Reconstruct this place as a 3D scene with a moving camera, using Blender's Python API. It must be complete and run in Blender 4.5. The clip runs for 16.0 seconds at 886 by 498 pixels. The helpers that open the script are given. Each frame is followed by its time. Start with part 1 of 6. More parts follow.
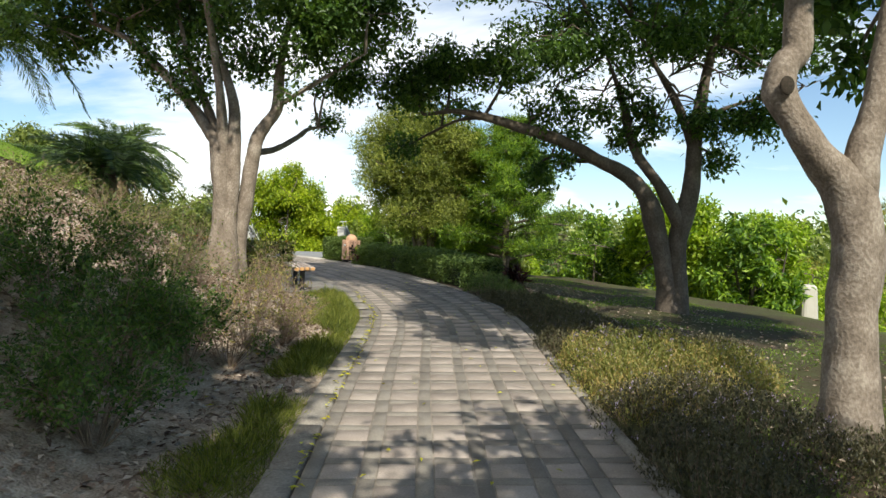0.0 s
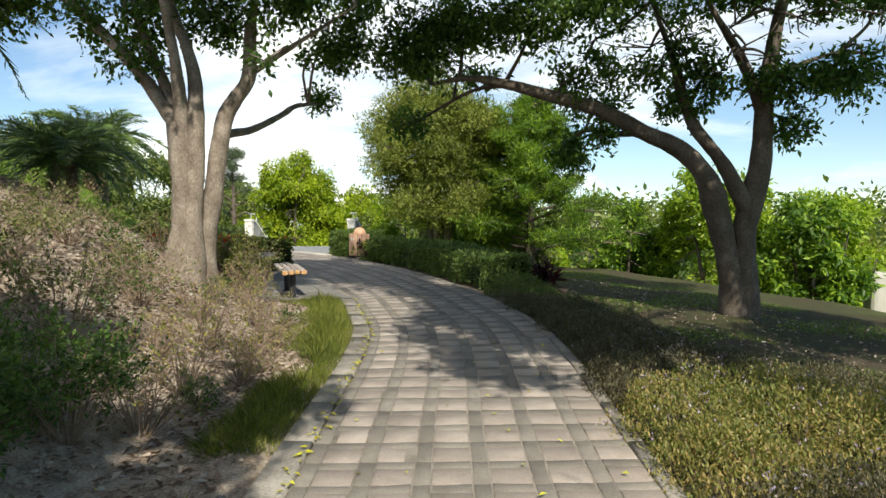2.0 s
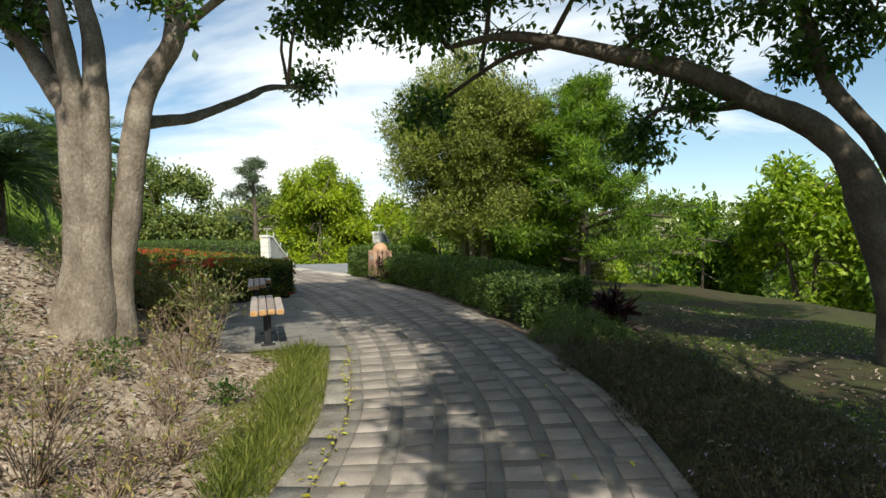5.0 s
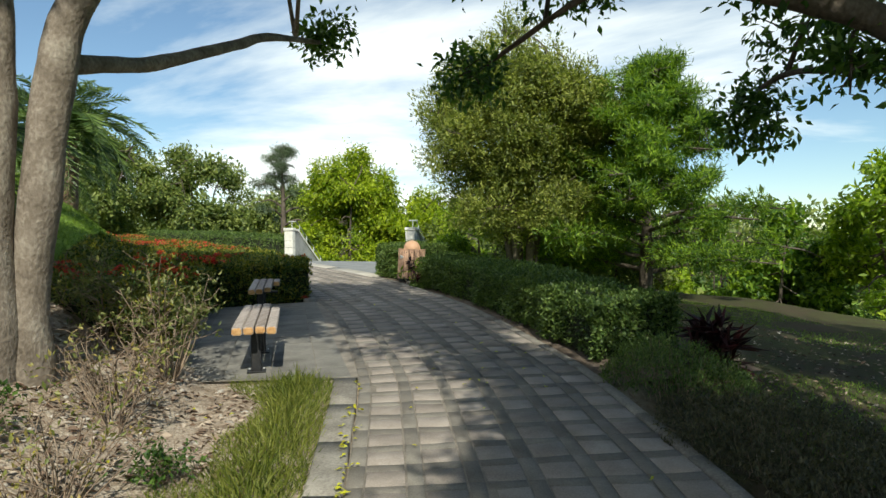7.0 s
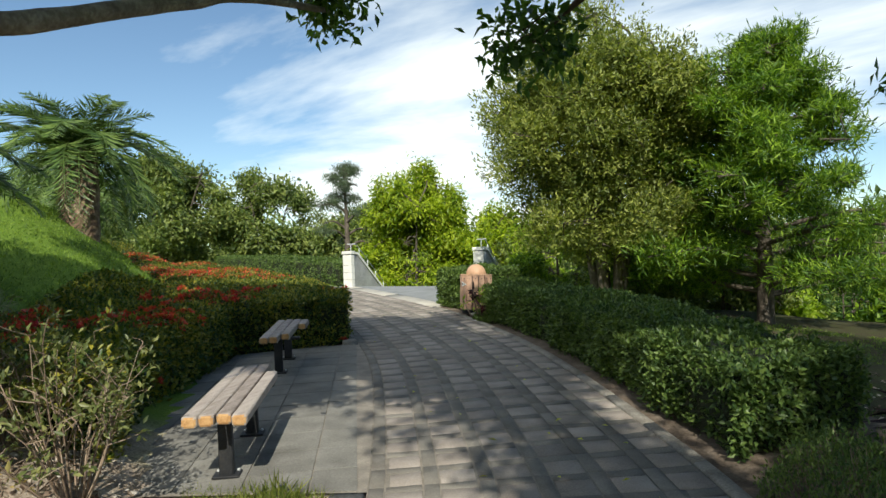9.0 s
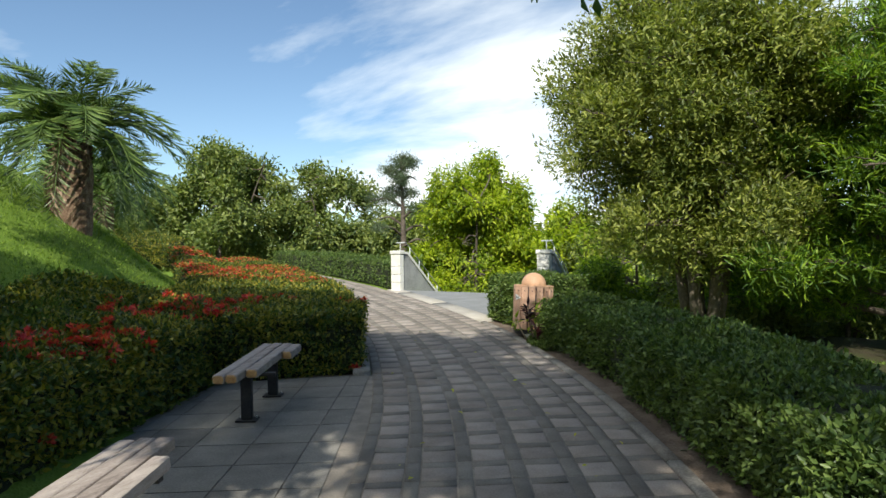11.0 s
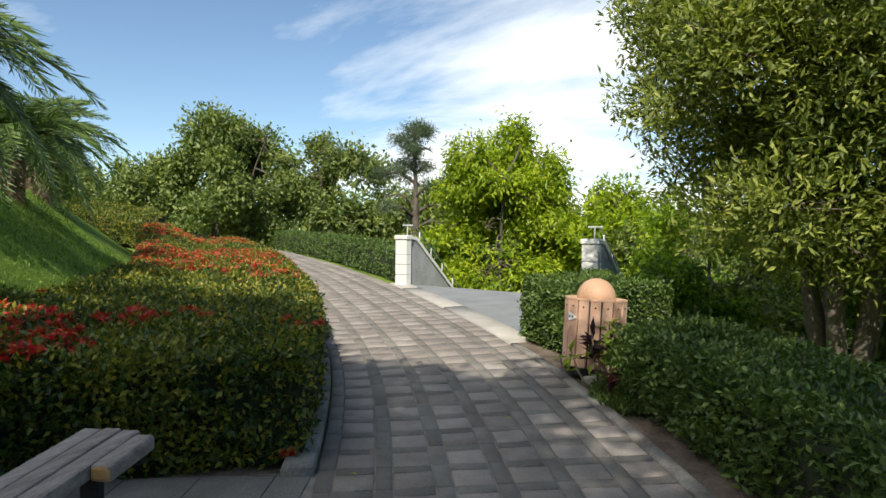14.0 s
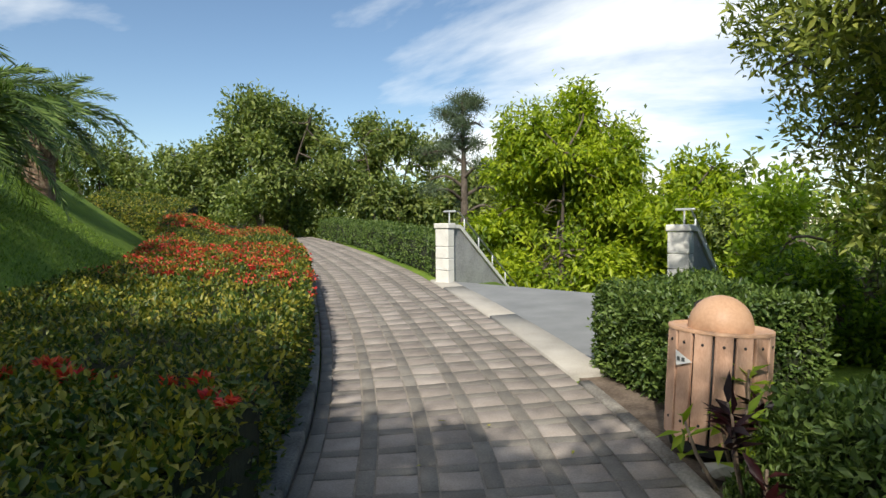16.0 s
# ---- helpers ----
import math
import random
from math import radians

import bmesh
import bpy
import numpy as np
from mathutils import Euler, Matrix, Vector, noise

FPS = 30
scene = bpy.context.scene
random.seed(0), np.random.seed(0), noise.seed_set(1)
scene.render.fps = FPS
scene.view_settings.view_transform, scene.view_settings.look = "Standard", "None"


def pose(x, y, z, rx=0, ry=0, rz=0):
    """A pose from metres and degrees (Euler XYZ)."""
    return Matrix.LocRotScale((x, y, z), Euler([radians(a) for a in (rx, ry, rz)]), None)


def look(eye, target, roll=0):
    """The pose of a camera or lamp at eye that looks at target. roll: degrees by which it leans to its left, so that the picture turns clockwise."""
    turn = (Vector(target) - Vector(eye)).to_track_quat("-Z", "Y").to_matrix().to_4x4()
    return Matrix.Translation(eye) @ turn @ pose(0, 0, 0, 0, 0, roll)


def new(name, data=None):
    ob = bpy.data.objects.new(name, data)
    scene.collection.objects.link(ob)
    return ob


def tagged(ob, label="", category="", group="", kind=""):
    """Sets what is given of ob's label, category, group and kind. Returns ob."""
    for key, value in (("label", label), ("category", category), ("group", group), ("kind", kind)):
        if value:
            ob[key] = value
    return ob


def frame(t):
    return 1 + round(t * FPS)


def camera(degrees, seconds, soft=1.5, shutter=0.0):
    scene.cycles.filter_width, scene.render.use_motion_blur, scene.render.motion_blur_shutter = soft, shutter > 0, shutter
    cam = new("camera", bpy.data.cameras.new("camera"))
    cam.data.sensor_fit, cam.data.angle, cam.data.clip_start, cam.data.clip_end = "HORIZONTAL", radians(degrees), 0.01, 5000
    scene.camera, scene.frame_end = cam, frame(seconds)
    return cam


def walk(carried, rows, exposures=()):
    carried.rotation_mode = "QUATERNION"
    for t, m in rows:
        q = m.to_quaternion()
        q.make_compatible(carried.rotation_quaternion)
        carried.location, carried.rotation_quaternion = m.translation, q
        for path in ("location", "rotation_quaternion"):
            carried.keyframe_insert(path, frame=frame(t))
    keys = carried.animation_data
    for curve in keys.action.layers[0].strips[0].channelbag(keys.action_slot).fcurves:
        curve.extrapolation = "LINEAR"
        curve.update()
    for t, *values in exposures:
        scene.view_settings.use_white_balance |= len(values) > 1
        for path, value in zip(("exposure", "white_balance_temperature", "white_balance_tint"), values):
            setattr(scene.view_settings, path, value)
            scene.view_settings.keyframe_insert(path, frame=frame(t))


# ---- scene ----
cam = camera(69.0, 16.0)
METRES, EYE, TILT, LEAN, TURN = 16.6, 1.5, 0.0, -0.5, 0.0
ROWS = [
    (0.0, 0.0, 0.0, 0.0, 0.0, 0.0, -0.0),
    (0.5, 0.001, 0.0301, 0.0032, 0.2, -0.59, 0.82),
    (1.0, 0.0058, 0.0615, 0.0041, 1.75, -1.61, 0.57),
    (1.5, 0.0065, 0.0927, 0.005, 2.1, -0.59, 0.86),
    (2.0, 0.0065, 0.1241, 0.0084, 1.95, -1.1, 1.38),
    (2.5, 0.0107, 0.1532, 0.0098, 2.85, -1.02, 0.63),
    (3.0, 0.0127, 0.1833, 0.0102, 2.78, 0.3, 0.12),
    (3.5, 0.0143, 0.2158, 0.0124, 4.51, 0.34, 0.73),
    (4.0, 0.0181, 0.2442, 0.0158, 5.65, -0.07, 2.5),
    (6.5, 0.0032, 0.3887, 0.0197, 7.81, -0.34, 1.62),
    (7.0, -0.0021, 0.4176, 0.0215, 9.33, -0.4, 1.09),
    (7.5, -0.0059, 0.4485, 0.0245, 8.05, -2.42, 1.11),
    (8.0, -0.0059, 0.4791, 0.0258, 11.82, -1.72, 1.39),
    (10.5, -0.0231, 0.6374, 0.0372, 19.67, 4.05, 2.32),
    (11.0, -0.0269, 0.6695, 0.0376, 22.98, 1.21, 1.17),
    (11.5, -0.0367, 0.7002, 0.0401, 20.84, 1.27, 1.24),
    (12.0, -0.0441, 0.7299, 0.0421, 25.65, 1.45, 2.34),
    (12.5, -0.0573, 0.7594, 0.0411, 25.31, 1.92, 1.99),
    (13.0, -0.0704, 0.7909, 0.0428, 24.98, 0.92, 1.82),
    (13.5, -0.0827, 0.8195, 0.0441, 26.82, -0.93, 1.79),
    (14.0, -0.0993, 0.8487, 0.0458, 24.75, -0.39, -0.18),
    (14.5, -0.109, 0.882, 0.0464, 24.49, -0.41, 0.81),
    (15.0, -0.1217, 0.9112, 0.0476, 26.83, -2.01, 0.62),
    (15.5, -0.1346, 0.9418, 0.0501, 26.89, -2.71, 2.13),
    (16.0, -0.1432, 0.9711, 0.0517, 30.09, -1.82, 0.87),
]
SLOPE = 0.0537
EXPO = [(0.0, 0.36, 6950, 6), (4.0, 0.2, 6950, 5), (7.0, 0.08, 6800, 0), (10.5, 0.22, 6700, 4), (13.0, 0.24, 6800, 6), (16.0, 0.04, 6800, 7)]
walk(cam, [(t, pose(0, 0, EYE, TILT, LEAN, TURN) @ pose(METRES * x, METRES * y, METRES * z, 90 + pitch, roll, yaw)) for t, x, y, z, yaw, pitch, roll in ROWS], EXPO)

# ---- world, sun ----
SUN_TO = Vector((0.16, -0.50, 0.46)).normalized()
world = bpy.data.worlds.new("world")
scene.world = world
world.use_nodes = True
wn, wl = world.node_tree.nodes, world.node_tree.links
wn.clear()


def wnode(kind, **kw):
    n = wn.new(kind)
    for k, v in kw.items():
        n.inputs[k].default_value = v
    return n


sky = wn.new("ShaderNodeTexSky")
sky.sky_type, sky.sun_disc = "NISHITA", False
sky.sun_elevation = math.asin(SUN_TO.z)
sky.sun_rotation = math.atan2(SUN_TO.x, SUN_TO.y)
sky.air_density, sky.dust_density, sky.ozone_density = 1.0, 0.08, 3.6
coord = wn.new("ShaderNodeTexCoord")
sep = wn.new("ShaderNodeSeparateXYZ")
wl.new(coord.outputs["Generated"], sep.inputs[0])
# clouds on a flat layer overhead
zmax = wn.new("ShaderNodeMath")
zmax.operation = "MAXIMUM"
zmax.inputs[1].default_value = 0.0
wl.new(sep.outputs["Z"], zmax.inputs[0])
zoff = wn.new("ShaderNodeMath")
zoff.operation = "ADD"
zoff.inputs[1].default_value = 0.16
wl.new(zmax.outputs[0], zoff.inputs[0])
flat = wn.new("ShaderNodeVectorMath")
flat.operation = "DIVIDE"
wl.new(coord.outputs["Generated"], flat.inputs[0])
zc = wn.new("ShaderNodeCombineXYZ")
wl.new(zoff.outputs[0], zc.inputs[0])
wl.new(zoff.outputs[0], zc.inputs[1])
zc.inputs[2].default_value = 50.0
wl.new(zc.outputs[0], flat.inputs[1])
shift = wn.new("ShaderNodeVectorMath")
shift.operation = "MULTIPLY_ADD"
shift.inputs[1].default_value = (0.62, 1.0, 1.0)
shift.inputs[2].default_value = (3.1, 0.4, 0.0)
wl.new(flat.outputs[0], shift.inputs[0])
cloud = wnode("ShaderNodeTexNoise", Scale=0.62, Detail=9.0, Roughness=0.57, Distortion=0.35)
wl.new(shift.outputs[0], cloud.inputs["Vector"])
ramp = wn.new("ShaderNodeValToRGB")
ramp.color_ramp.elements[0].position, ramp.color_ramp.elements[1].position = 0.45, 0.61
spread = wn.new("ShaderNodeMath")
spread.operation = "ADD"
spread.inputs[1].default_value = 0.3
wl.new(sep.outputs["X"], spread.inputs[0])
aside = wn.new("ShaderNodeMath")
aside.operation = "ABSOLUTE"
wl.new(spread.outputs[0], aside.inputs[0])
cover = wn.new("ShaderNodeMath")
cover.operation = "MULTIPLY_ADD"
cover.inputs[1].default_value = -0.2
wl.new(aside.outputs[0], cover.inputs[0])
wl.new(cloud.outputs[0], cover.inputs[2])
lift = wn.new("ShaderNodeMath")
lift.operation = "ADD"
lift.inputs[1].default_value = 0.045
wl.new(cover.outputs[0], lift.inputs[0])
wl.new(lift.outputs[0], ramp.inputs[0])
mixsky = wn.new("ShaderNodeMixRGB")
mixsky.inputs[2].default_value = (9.0, 9.3, 9.7, 1)
wl.new(ramp.outputs[0], mixsky.inputs[0])
wl.new(sky.outputs[0], mixsky.inputs[1])
bg = wnode("ShaderNodeBackground", Strength=0.128)
wl.new(mixsky.outputs[0], bg.inputs[0])
wo = wn.new("ShaderNodeOutputWorld")
wl.new(bg.outputs[0], wo.inputs[0])

sun = new("sun", bpy.data.lights.new("sun", "SUN"))
sun.data.energy, sun.data.angle, sun.data.color = 5.0, radians(0.53), (1.0, 0.955, 0.88)
sun.matrix_world = look(SUN_TO * 40, (0, 0, 0))

# ---- materials ----
def mat_base(name):
    m = bpy.data.materials.new(name)
    m.use_nodes = True
    nt = m.node_tree
    return m, nt.nodes, nt.links, nt.nodes["Principled BSDF"]


def stops(ramp_node, cols):
    e = ramp_node.color_ramp.elements
    while len(e) < len(cols):
        e.new(0.5)
    for k, (p, c) in enumerate(cols):
        e[k].position, e[k].color = p, (*c, 1)


def surface(name, cols, scale=6.0, fine=60.0, rough=0.85, bump=0.3, dist=0.01, per="none", vary=0.25, stretch=(1, 1, 1), metal=0.0, spec=0.3):
    """Two-scale noise colour with fine relief; per: 'object' or 'island' varies the pieces."""
    m, n, l, p = mat_base(name)
    tc = n.new("ShaderNodeTexCoord")
    geo = n.new("ShaderNodeNewGeometry")
    mp = n.new("ShaderNodeMapping")
    mp.inputs["Scale"].default_value = stretch
    l.new(geo.outputs["Position"], mp.inputs[0])
    a = n.new("ShaderNodeTexNoise")
    a.inputs["Scale"].default_value, a.inputs["Detail"].default_value = scale, 5
    b = n.new("ShaderNodeTexNoise")
    b.inputs["Scale"].default_value, b.inputs["Detail"].default_value = fine, 4
    l.new(mp.outputs[0], a.inputs["Vector"])
    l.new(mp.outputs[0], b.inputs["Vector"])
    add = n.new("ShaderNodeMath")
    add.operation = "MULTIPLY_ADD"
    add.inputs[1].default_value = 0.55
    l.new(a.outputs[0], add.inputs[0])
    half = n.new("ShaderNodeMath")
    half.operation = "MULTIPLY"
    half.inputs[1].default_value = 0.45
    l.new(b.outputs[0], half.inputs[0])
    l.new(half.outputs[0], add.inputs[2])
    last = add.outputs[0]
    if per != "none":
        if per == "object":
            src = n.new("ShaderNodeObjectInfo").outputs["Random"]
        else:
            src = geo.outputs["Random Per Island"]
        v = n.new("ShaderNodeMath")
        v.operation = "MULTIPLY_ADD"
        v.inputs[1].default_value = vary
        v.inputs[2].default_value = -vary / 2
        l.new(src, v.inputs[0])
        s = n.new("ShaderNodeMath")
        s.operation = "ADD"
        l.new(last, s.inputs[0])
        l.new(v.outputs[0], s.inputs[1])
        last = s.outputs[0]
    r = n.new("ShaderNodeValToRGB")
    stops(r, cols)
    l.new(last, r.inputs[0])
    l.new(r.outputs[0], p.inputs["Base Color"])
    p.inputs["Roughness"].default_value = rough
    p.inputs["Metallic"].default_value = metal
    p.inputs["Specular IOR Level"].default_value = spec
    if bump:
        bp = n.new("ShaderNodeBump")
        bp.inputs["Strength"].default_value, bp.inputs["Distance"].default_value = bump, dist
        l.new(add.outputs[0], bp.inputs["Height"])
        l.new(bp.outputs[0], p.inputs["Normal"])
    return m


def leaf_mat(name, cols, trans=0.35, tint=(1.15, 1.25, 0.5), rough=0.42, spec=0.35, patch=0.0):
    """Leaves: colour varies leaf by leaf and in patches; light shines through."""
    m, n, l, p = mat_base(name)
    geo = n.new("ShaderNodeNewGeometry")
    r = n.new("ShaderNodeValToRGB")
    stops(r, cols)
    a = n.new("ShaderNodeTexNoise")
    a.inputs["Scale"].default_value, a.inputs["Detail"].default_value = 1.3, 3
    l.new(geo.outputs["Position"], a.inputs["Vector"])
    m1 = n.new("ShaderNodeMath")
    m1.operation = "MULTIPLY_ADD"
    m1.inputs[1].default_value = 0.5
    l.new(a.outputs[0], m1.inputs[0])
    m2 = n.new("ShaderNodeMath")
    m2.operation = "MULTIPLY"
    m2.inputs[1].default_value = 0.5
    l.new(geo.outputs["Random Per Island"], m2.inputs[0])
    l.new(m2.outputs[0], m1.inputs[2])
    l.new(m1.outputs[0], r.inputs[0])
    l.new(r.outputs[0], p.inputs["Base Color"])
    p.inputs["Roughness"].default_value = rough
    p.inputs["Specular IOR Level"].default_value = spec
    t = n.new("ShaderNodeBsdfTranslucent")
    mul = n.new("ShaderNodeMixRGB")
    mul.blend_type = "MULTIPLY"
    mul.inputs[0].default_value = 1.0
    mul.inputs[2].default_value = (*tint, 1)
    l.new(r.outputs[0], mul.inputs[1])
    l.new(mul.outputs[0], t.inputs[0])
    mx = n.new("ShaderNodeMixShader")
    mx.inputs[0].default_value = trans
    l.new(p.outputs[0], mx.inputs[1])
    l.new(t.outputs[0], mx.inputs[2])
    l.new(mx.outputs[0], n["Material Output"].inputs[0])
    return m


def ramp3(a, b, c):
    return [(0.3, a), (0.5, b), (0.72, c)]


M_PAVE = surface("paver_light", ramp3((0.21, 0.178, 0.155), (0.30, 0.256, 0.225), (0.41, 0.355, 0.315)), 5, 90, 0.85, 0.35, 0.006, "object", 0.22)
M_PAVE_FAR = surface("paver_light_far", ramp3((0.21, 0.178, 0.155), (0.30, 0.256, 0.225), (0.41, 0.355, 0.315)), 5, 90, 0.85, 0.35, 0.006, "island", 0.22)
M_DARK = surface("paver_dark", ramp3((0.135, 0.12, 0.105), (0.195, 0.175, 0.152), (0.275, 0.25, 0.217)), 5, 90, 0.85, 0.35, 0.006, "object", 0.2)
M_DARK_FAR = surface("paver_dark_far", ramp3((0.135, 0.12, 0.105), (0.195, 0.175, 0.152), (0.275, 0.25, 0.217)), 5, 90, 0.85, 0.35, 0.006, "island", 0.2)
M_JOINT = surface("joint_mortar", ramp3((0.16, 0.14, 0.12), (0.24, 0.21, 0.18), (0.36, 0.32, 0.27)), 8, 120, 0.95, 0.5, 0.004)
M_SLAB = surface("alcove_slab", ramp3((0.12, 0.112, 0.10), (0.19, 0.178, 0.16), (0.28, 0.265, 0.24)), 4, 80, 0.85, 0.3, 0.005, "object", 0.15)
M_KERB = surface("kerb_concrete", ramp3((0.11, 0.095, 0.08), (0.22, 0.20, 0.175), (0.36, 0.335, 0.295)), 5, 60, 0.92, 0.6, 0.008, "object", 0.1)
M_BAND = surface("pale_kerb_stone", ramp3((0.30, 0.275, 0.245), (0.39, 0.36, 0.32), (0.47, 0.44, 0.395)), 3, 80, 0.85, 0.3, 0.004, "object", 0.1)
M_ROAD = surface("landing_concrete", ramp3((0.17, 0.175, 0.18), (0.225, 0.23, 0.235), (0.29, 0.295, 0.3)), 2.5, 150, 0.9, 0.3, 0.004)
M_WHITE = surface("white_stone", ramp3((0.52, 0.50, 0.46), (0.70, 0.68, 0.63), (0.8, 0.78, 0.73)), 4, 60, 0.8, 0.5, 0.008, "object", 0.1)
M_GREYSTONE = surface("grey_stucco", ramp3((0.2, 0.2, 0.205), (0.32, 0.32, 0.32), (0.42, 0.42, 0.42)), 3, 40, 0.9, 0.8, 0.012)
M_RAIL = surface("rail_paint", ramp3((0.4, 0.41, 0.41), (0.55, 0.56, 0.56), (0.66, 0.67, 0.67)), 8, 60, 0.45, 0.1, 0.002, metal=0.4)
M_WOOD = surface("bench_wood", ramp3((0.2, 0.16, 0.14), (0.34, 0.285, 0.255), (0.48, 0.415, 0.375)), 5, 40, 0.7, 0.35, 0.004, "object", 0.2, (6, 1.2, 6))
M_ENDWOOD = surface("wood_end_grain", ramp3((0.34, 0.17, 0.07), (0.5, 0.28, 0.12), (0.62, 0.4, 0.2)), 20, 90, 0.8, 0.3, 0.003)
M_STEEL = surface("dark_steel", ramp3((0.02, 0.02, 0.022), (0.035, 0.035, 0.038), (0.06, 0.055, 0.05)), 8, 70, 0.55, 0.15, 0.002, metal=0.3)
M_BINWOOD = surface("bin_slat_paint", ramp3((0.46, 0.26, 0.17), (0.58, 0.355, 0.245), (0.66, 0.43, 0.31)), 5, 50, 0.6, 0.2, 0.003, "object", 0.2, (3, 3, 1))
M_DOME = surface("bin_dome_paint", ramp3((0.44, 0.25, 0.15), (0.53, 0.32, 0.2), (0.58, 0.37, 0.25)), 3, 60, 0.5, 0.08, 0.002)
M_SIGN = surface("sign_white", ramp3((0.62, 0.62, 0.6), (0.74, 0.74, 0.72), (0.8, 0.8, 0.78)), 9, 60, 0.5, 0.0)
M_INK = surface("sign_ink", ramp3((0.05, 0.06, 0.06), (0.1, 0.11, 0.11), (0.15, 0.16, 0.16)), 9, 60, 0.5, 0.0)
M_BARK = surface("bark_pale", ramp3((0.10, 0.078, 0.058), (0.215, 0.175, 0.14), (0.40, 0.35, 0.29)), 6, 42, 0.92, 0.9, 0.025, stretch=(1.0, 1.0, 0.75))
M_BARKD = surface("bark_dark", ramp3((0.055, 0.043, 0.033), (0.11, 0.088, 0.07), (0.2, 0.165, 0.135)), 4, 30, 0.95, 0.9, 0.025, stretch=(1.0, 1.0, 0.75))
M_HOLLOW = surface("hollow_shade", ramp3((0.02, 0.015, 0.01), (0.035, 0.028, 0.02), (0.06, 0.045, 0.035)), 20, 60, 0.95, 0.3, 0.005)
M_TWIG = surface("dry_twig", ramp3((0.14, 0.095, 0.065), (0.25, 0.18, 0.13), (0.38, 0.29, 0.215)), 6, 60, 0.9, 0.2, 0.004, "island", 0.3)
M_PALMB = surface("palm_bark", ramp3((0.06, 0.036, 0.024), (0.17, 0.105, 0.07), (0.36, 0.27, 0.19)), 10, 45, 0.95, 0.8, 0.02, "island", 0.3)
M_SOIL = surface("bed_soil", ramp3((0.07, 0.05, 0.036), (0.14, 0.105, 0.08), (0.24, 0.19, 0.15)), 6, 50, 0.95, 0.9, 0.02)
# almost black, painting the shade inside the hedges
M_CORE_SHADE = surface("hedge_inner_shade", ramp3((0.010, 0.014, 0.006), (0.022, 0.028, 0.012), (0.04, 0.045, 0.02)), 8, 30, 0.95, 0.8, 0.03)

M_LEAF = leaf_mat("leaf_green", ramp3((0.036, 0.078, 0.021), (0.08, 0.155, 0.036), (0.145, 0.235, 0.05)), 0.45)
M_LEAF_OLIVE = leaf_mat("leaf_olive", ramp3((0.09, 0.125, 0.028), (0.215, 0.255, 0.056), (0.4, 0.42, 0.1)), 0.42)
M_LEAF_LIME = leaf_mat("leaf_lime", ramp3((0.14, 0.22, 0.02), (0.31, 0.39, 0.028), (0.48, 0.55, 0.04)), 0.46)
M_LEAF_PINE = leaf_mat("needle_green", ramp3((0.05, 0.11, 0.018), (0.125, 0.225, 0.026), (0.30, 0.43, 0.04)), 0.42)
M_LEAF_GREY = leaf_mat("needle_grey", ramp3((0.06, 0.09, 0.053), (0.098, 0.138, 0.075), (0.15, 0.195, 0.105)), 0.2)
M_LEAF_WOOD = leaf_mat("wood_leaf", ramp3((0.075, 0.118, 0.034), (0.165, 0.21, 0.055), (0.30, 0.34, 0.095)), 0.36)
M_LEAF_BRIGHT = leaf_mat("bright_leaf", ramp3((0.12, 0.2, 0.022), (0.27, 0.38, 0.034), (0.44, 0.54, 0.055)), 0.5)
M_LEAF_YELLOW = leaf_mat("yellow_wood_leaf", ramp3((0.12, 0.135, 0.025), (0.25, 0.24, 0.045), (0.38, 0.33, 0.085)), 0.38)
M_IXORA = leaf_mat("ixora_leaf", ramp3((0.034, 0.07, 0.015), (0.1, 0.145, 0.023), (0.36, 0.31, 0.045)), 0.28)
M_FLOWER = leaf_mat("ixora_petal", ramp3((0.52, 0.025, 0.04), (0.68, 0.065, 0.05), (0.75, 0.17, 0.055)), 0.25, (1.1, 0.8, 0.6))
M_BOX = leaf_mat("box_leaf", ramp3((0.045, 0.085, 0.022), (0.095, 0.152, 0.036), (0.18, 0.25, 0.062)), 0.3)
M_DRYLEAF = leaf_mat("shrub_leaf", ramp3((0.065, 0.085, 0.03), (0.14, 0.165, 0.055), (0.27, 0.27, 0.1)), 0.35)
M_HEATH = leaf_mat("heath_leaf", ramp3((0.14, 0.17, 0.045), (0.265, 0.265, 0.075), (0.44, 0.32, 0.13)), 0.36)
M_COVER = leaf_mat("cover_leaf", ramp3((0.042, 0.042, 0.024), (0.085, 0.08, 0.042), (0.15, 0.135, 0.075)), 0.25)
M_BLADE = leaf_mat("grass_blade", ramp3((0.095, 0.135, 0.024), (0.2, 0.24, 0.045), (0.36, 0.37, 0.09)), 0.42)
M_LAWN = leaf_mat("lawn_blade", ramp3((0.085, 0.155, 0.024), (0.155, 0.255, 0.034), (0.26, 0.36, 0.052)), 0.35)
M_LITTER = leaf_mat("litter_leaf", ramp3((0.14, 0.09, 0.065), (0.32, 0.235, 0.18), (0.56, 0.47, 0.385)), 0.1, (1, 0.9, 0.8), 0.8, 0.1)
M_YLEAF = leaf_mat("fallen_yellow", ramp3((0.35, 0.32, 0.02), (0.5, 0.47, 0.03), (0.55, 0.56, 0.06)), 0.2)
M_PALM = leaf_mat("palm_leaflet", ramp3((0.06, 0.11, 0.03), (0.125, 0.2, 0.05), (0.24, 0.33, 0.09)), 0.35, rough=0.35, spec=0.5)
M_PALMDRY = leaf_mat("palm_dry", ramp3((0.2, 0.15, 0.09), (0.32, 0.26, 0.16), (0.42, 0.36, 0.24)), 0.2, (1, 0.9, 0.7), 0.8, 0.1)
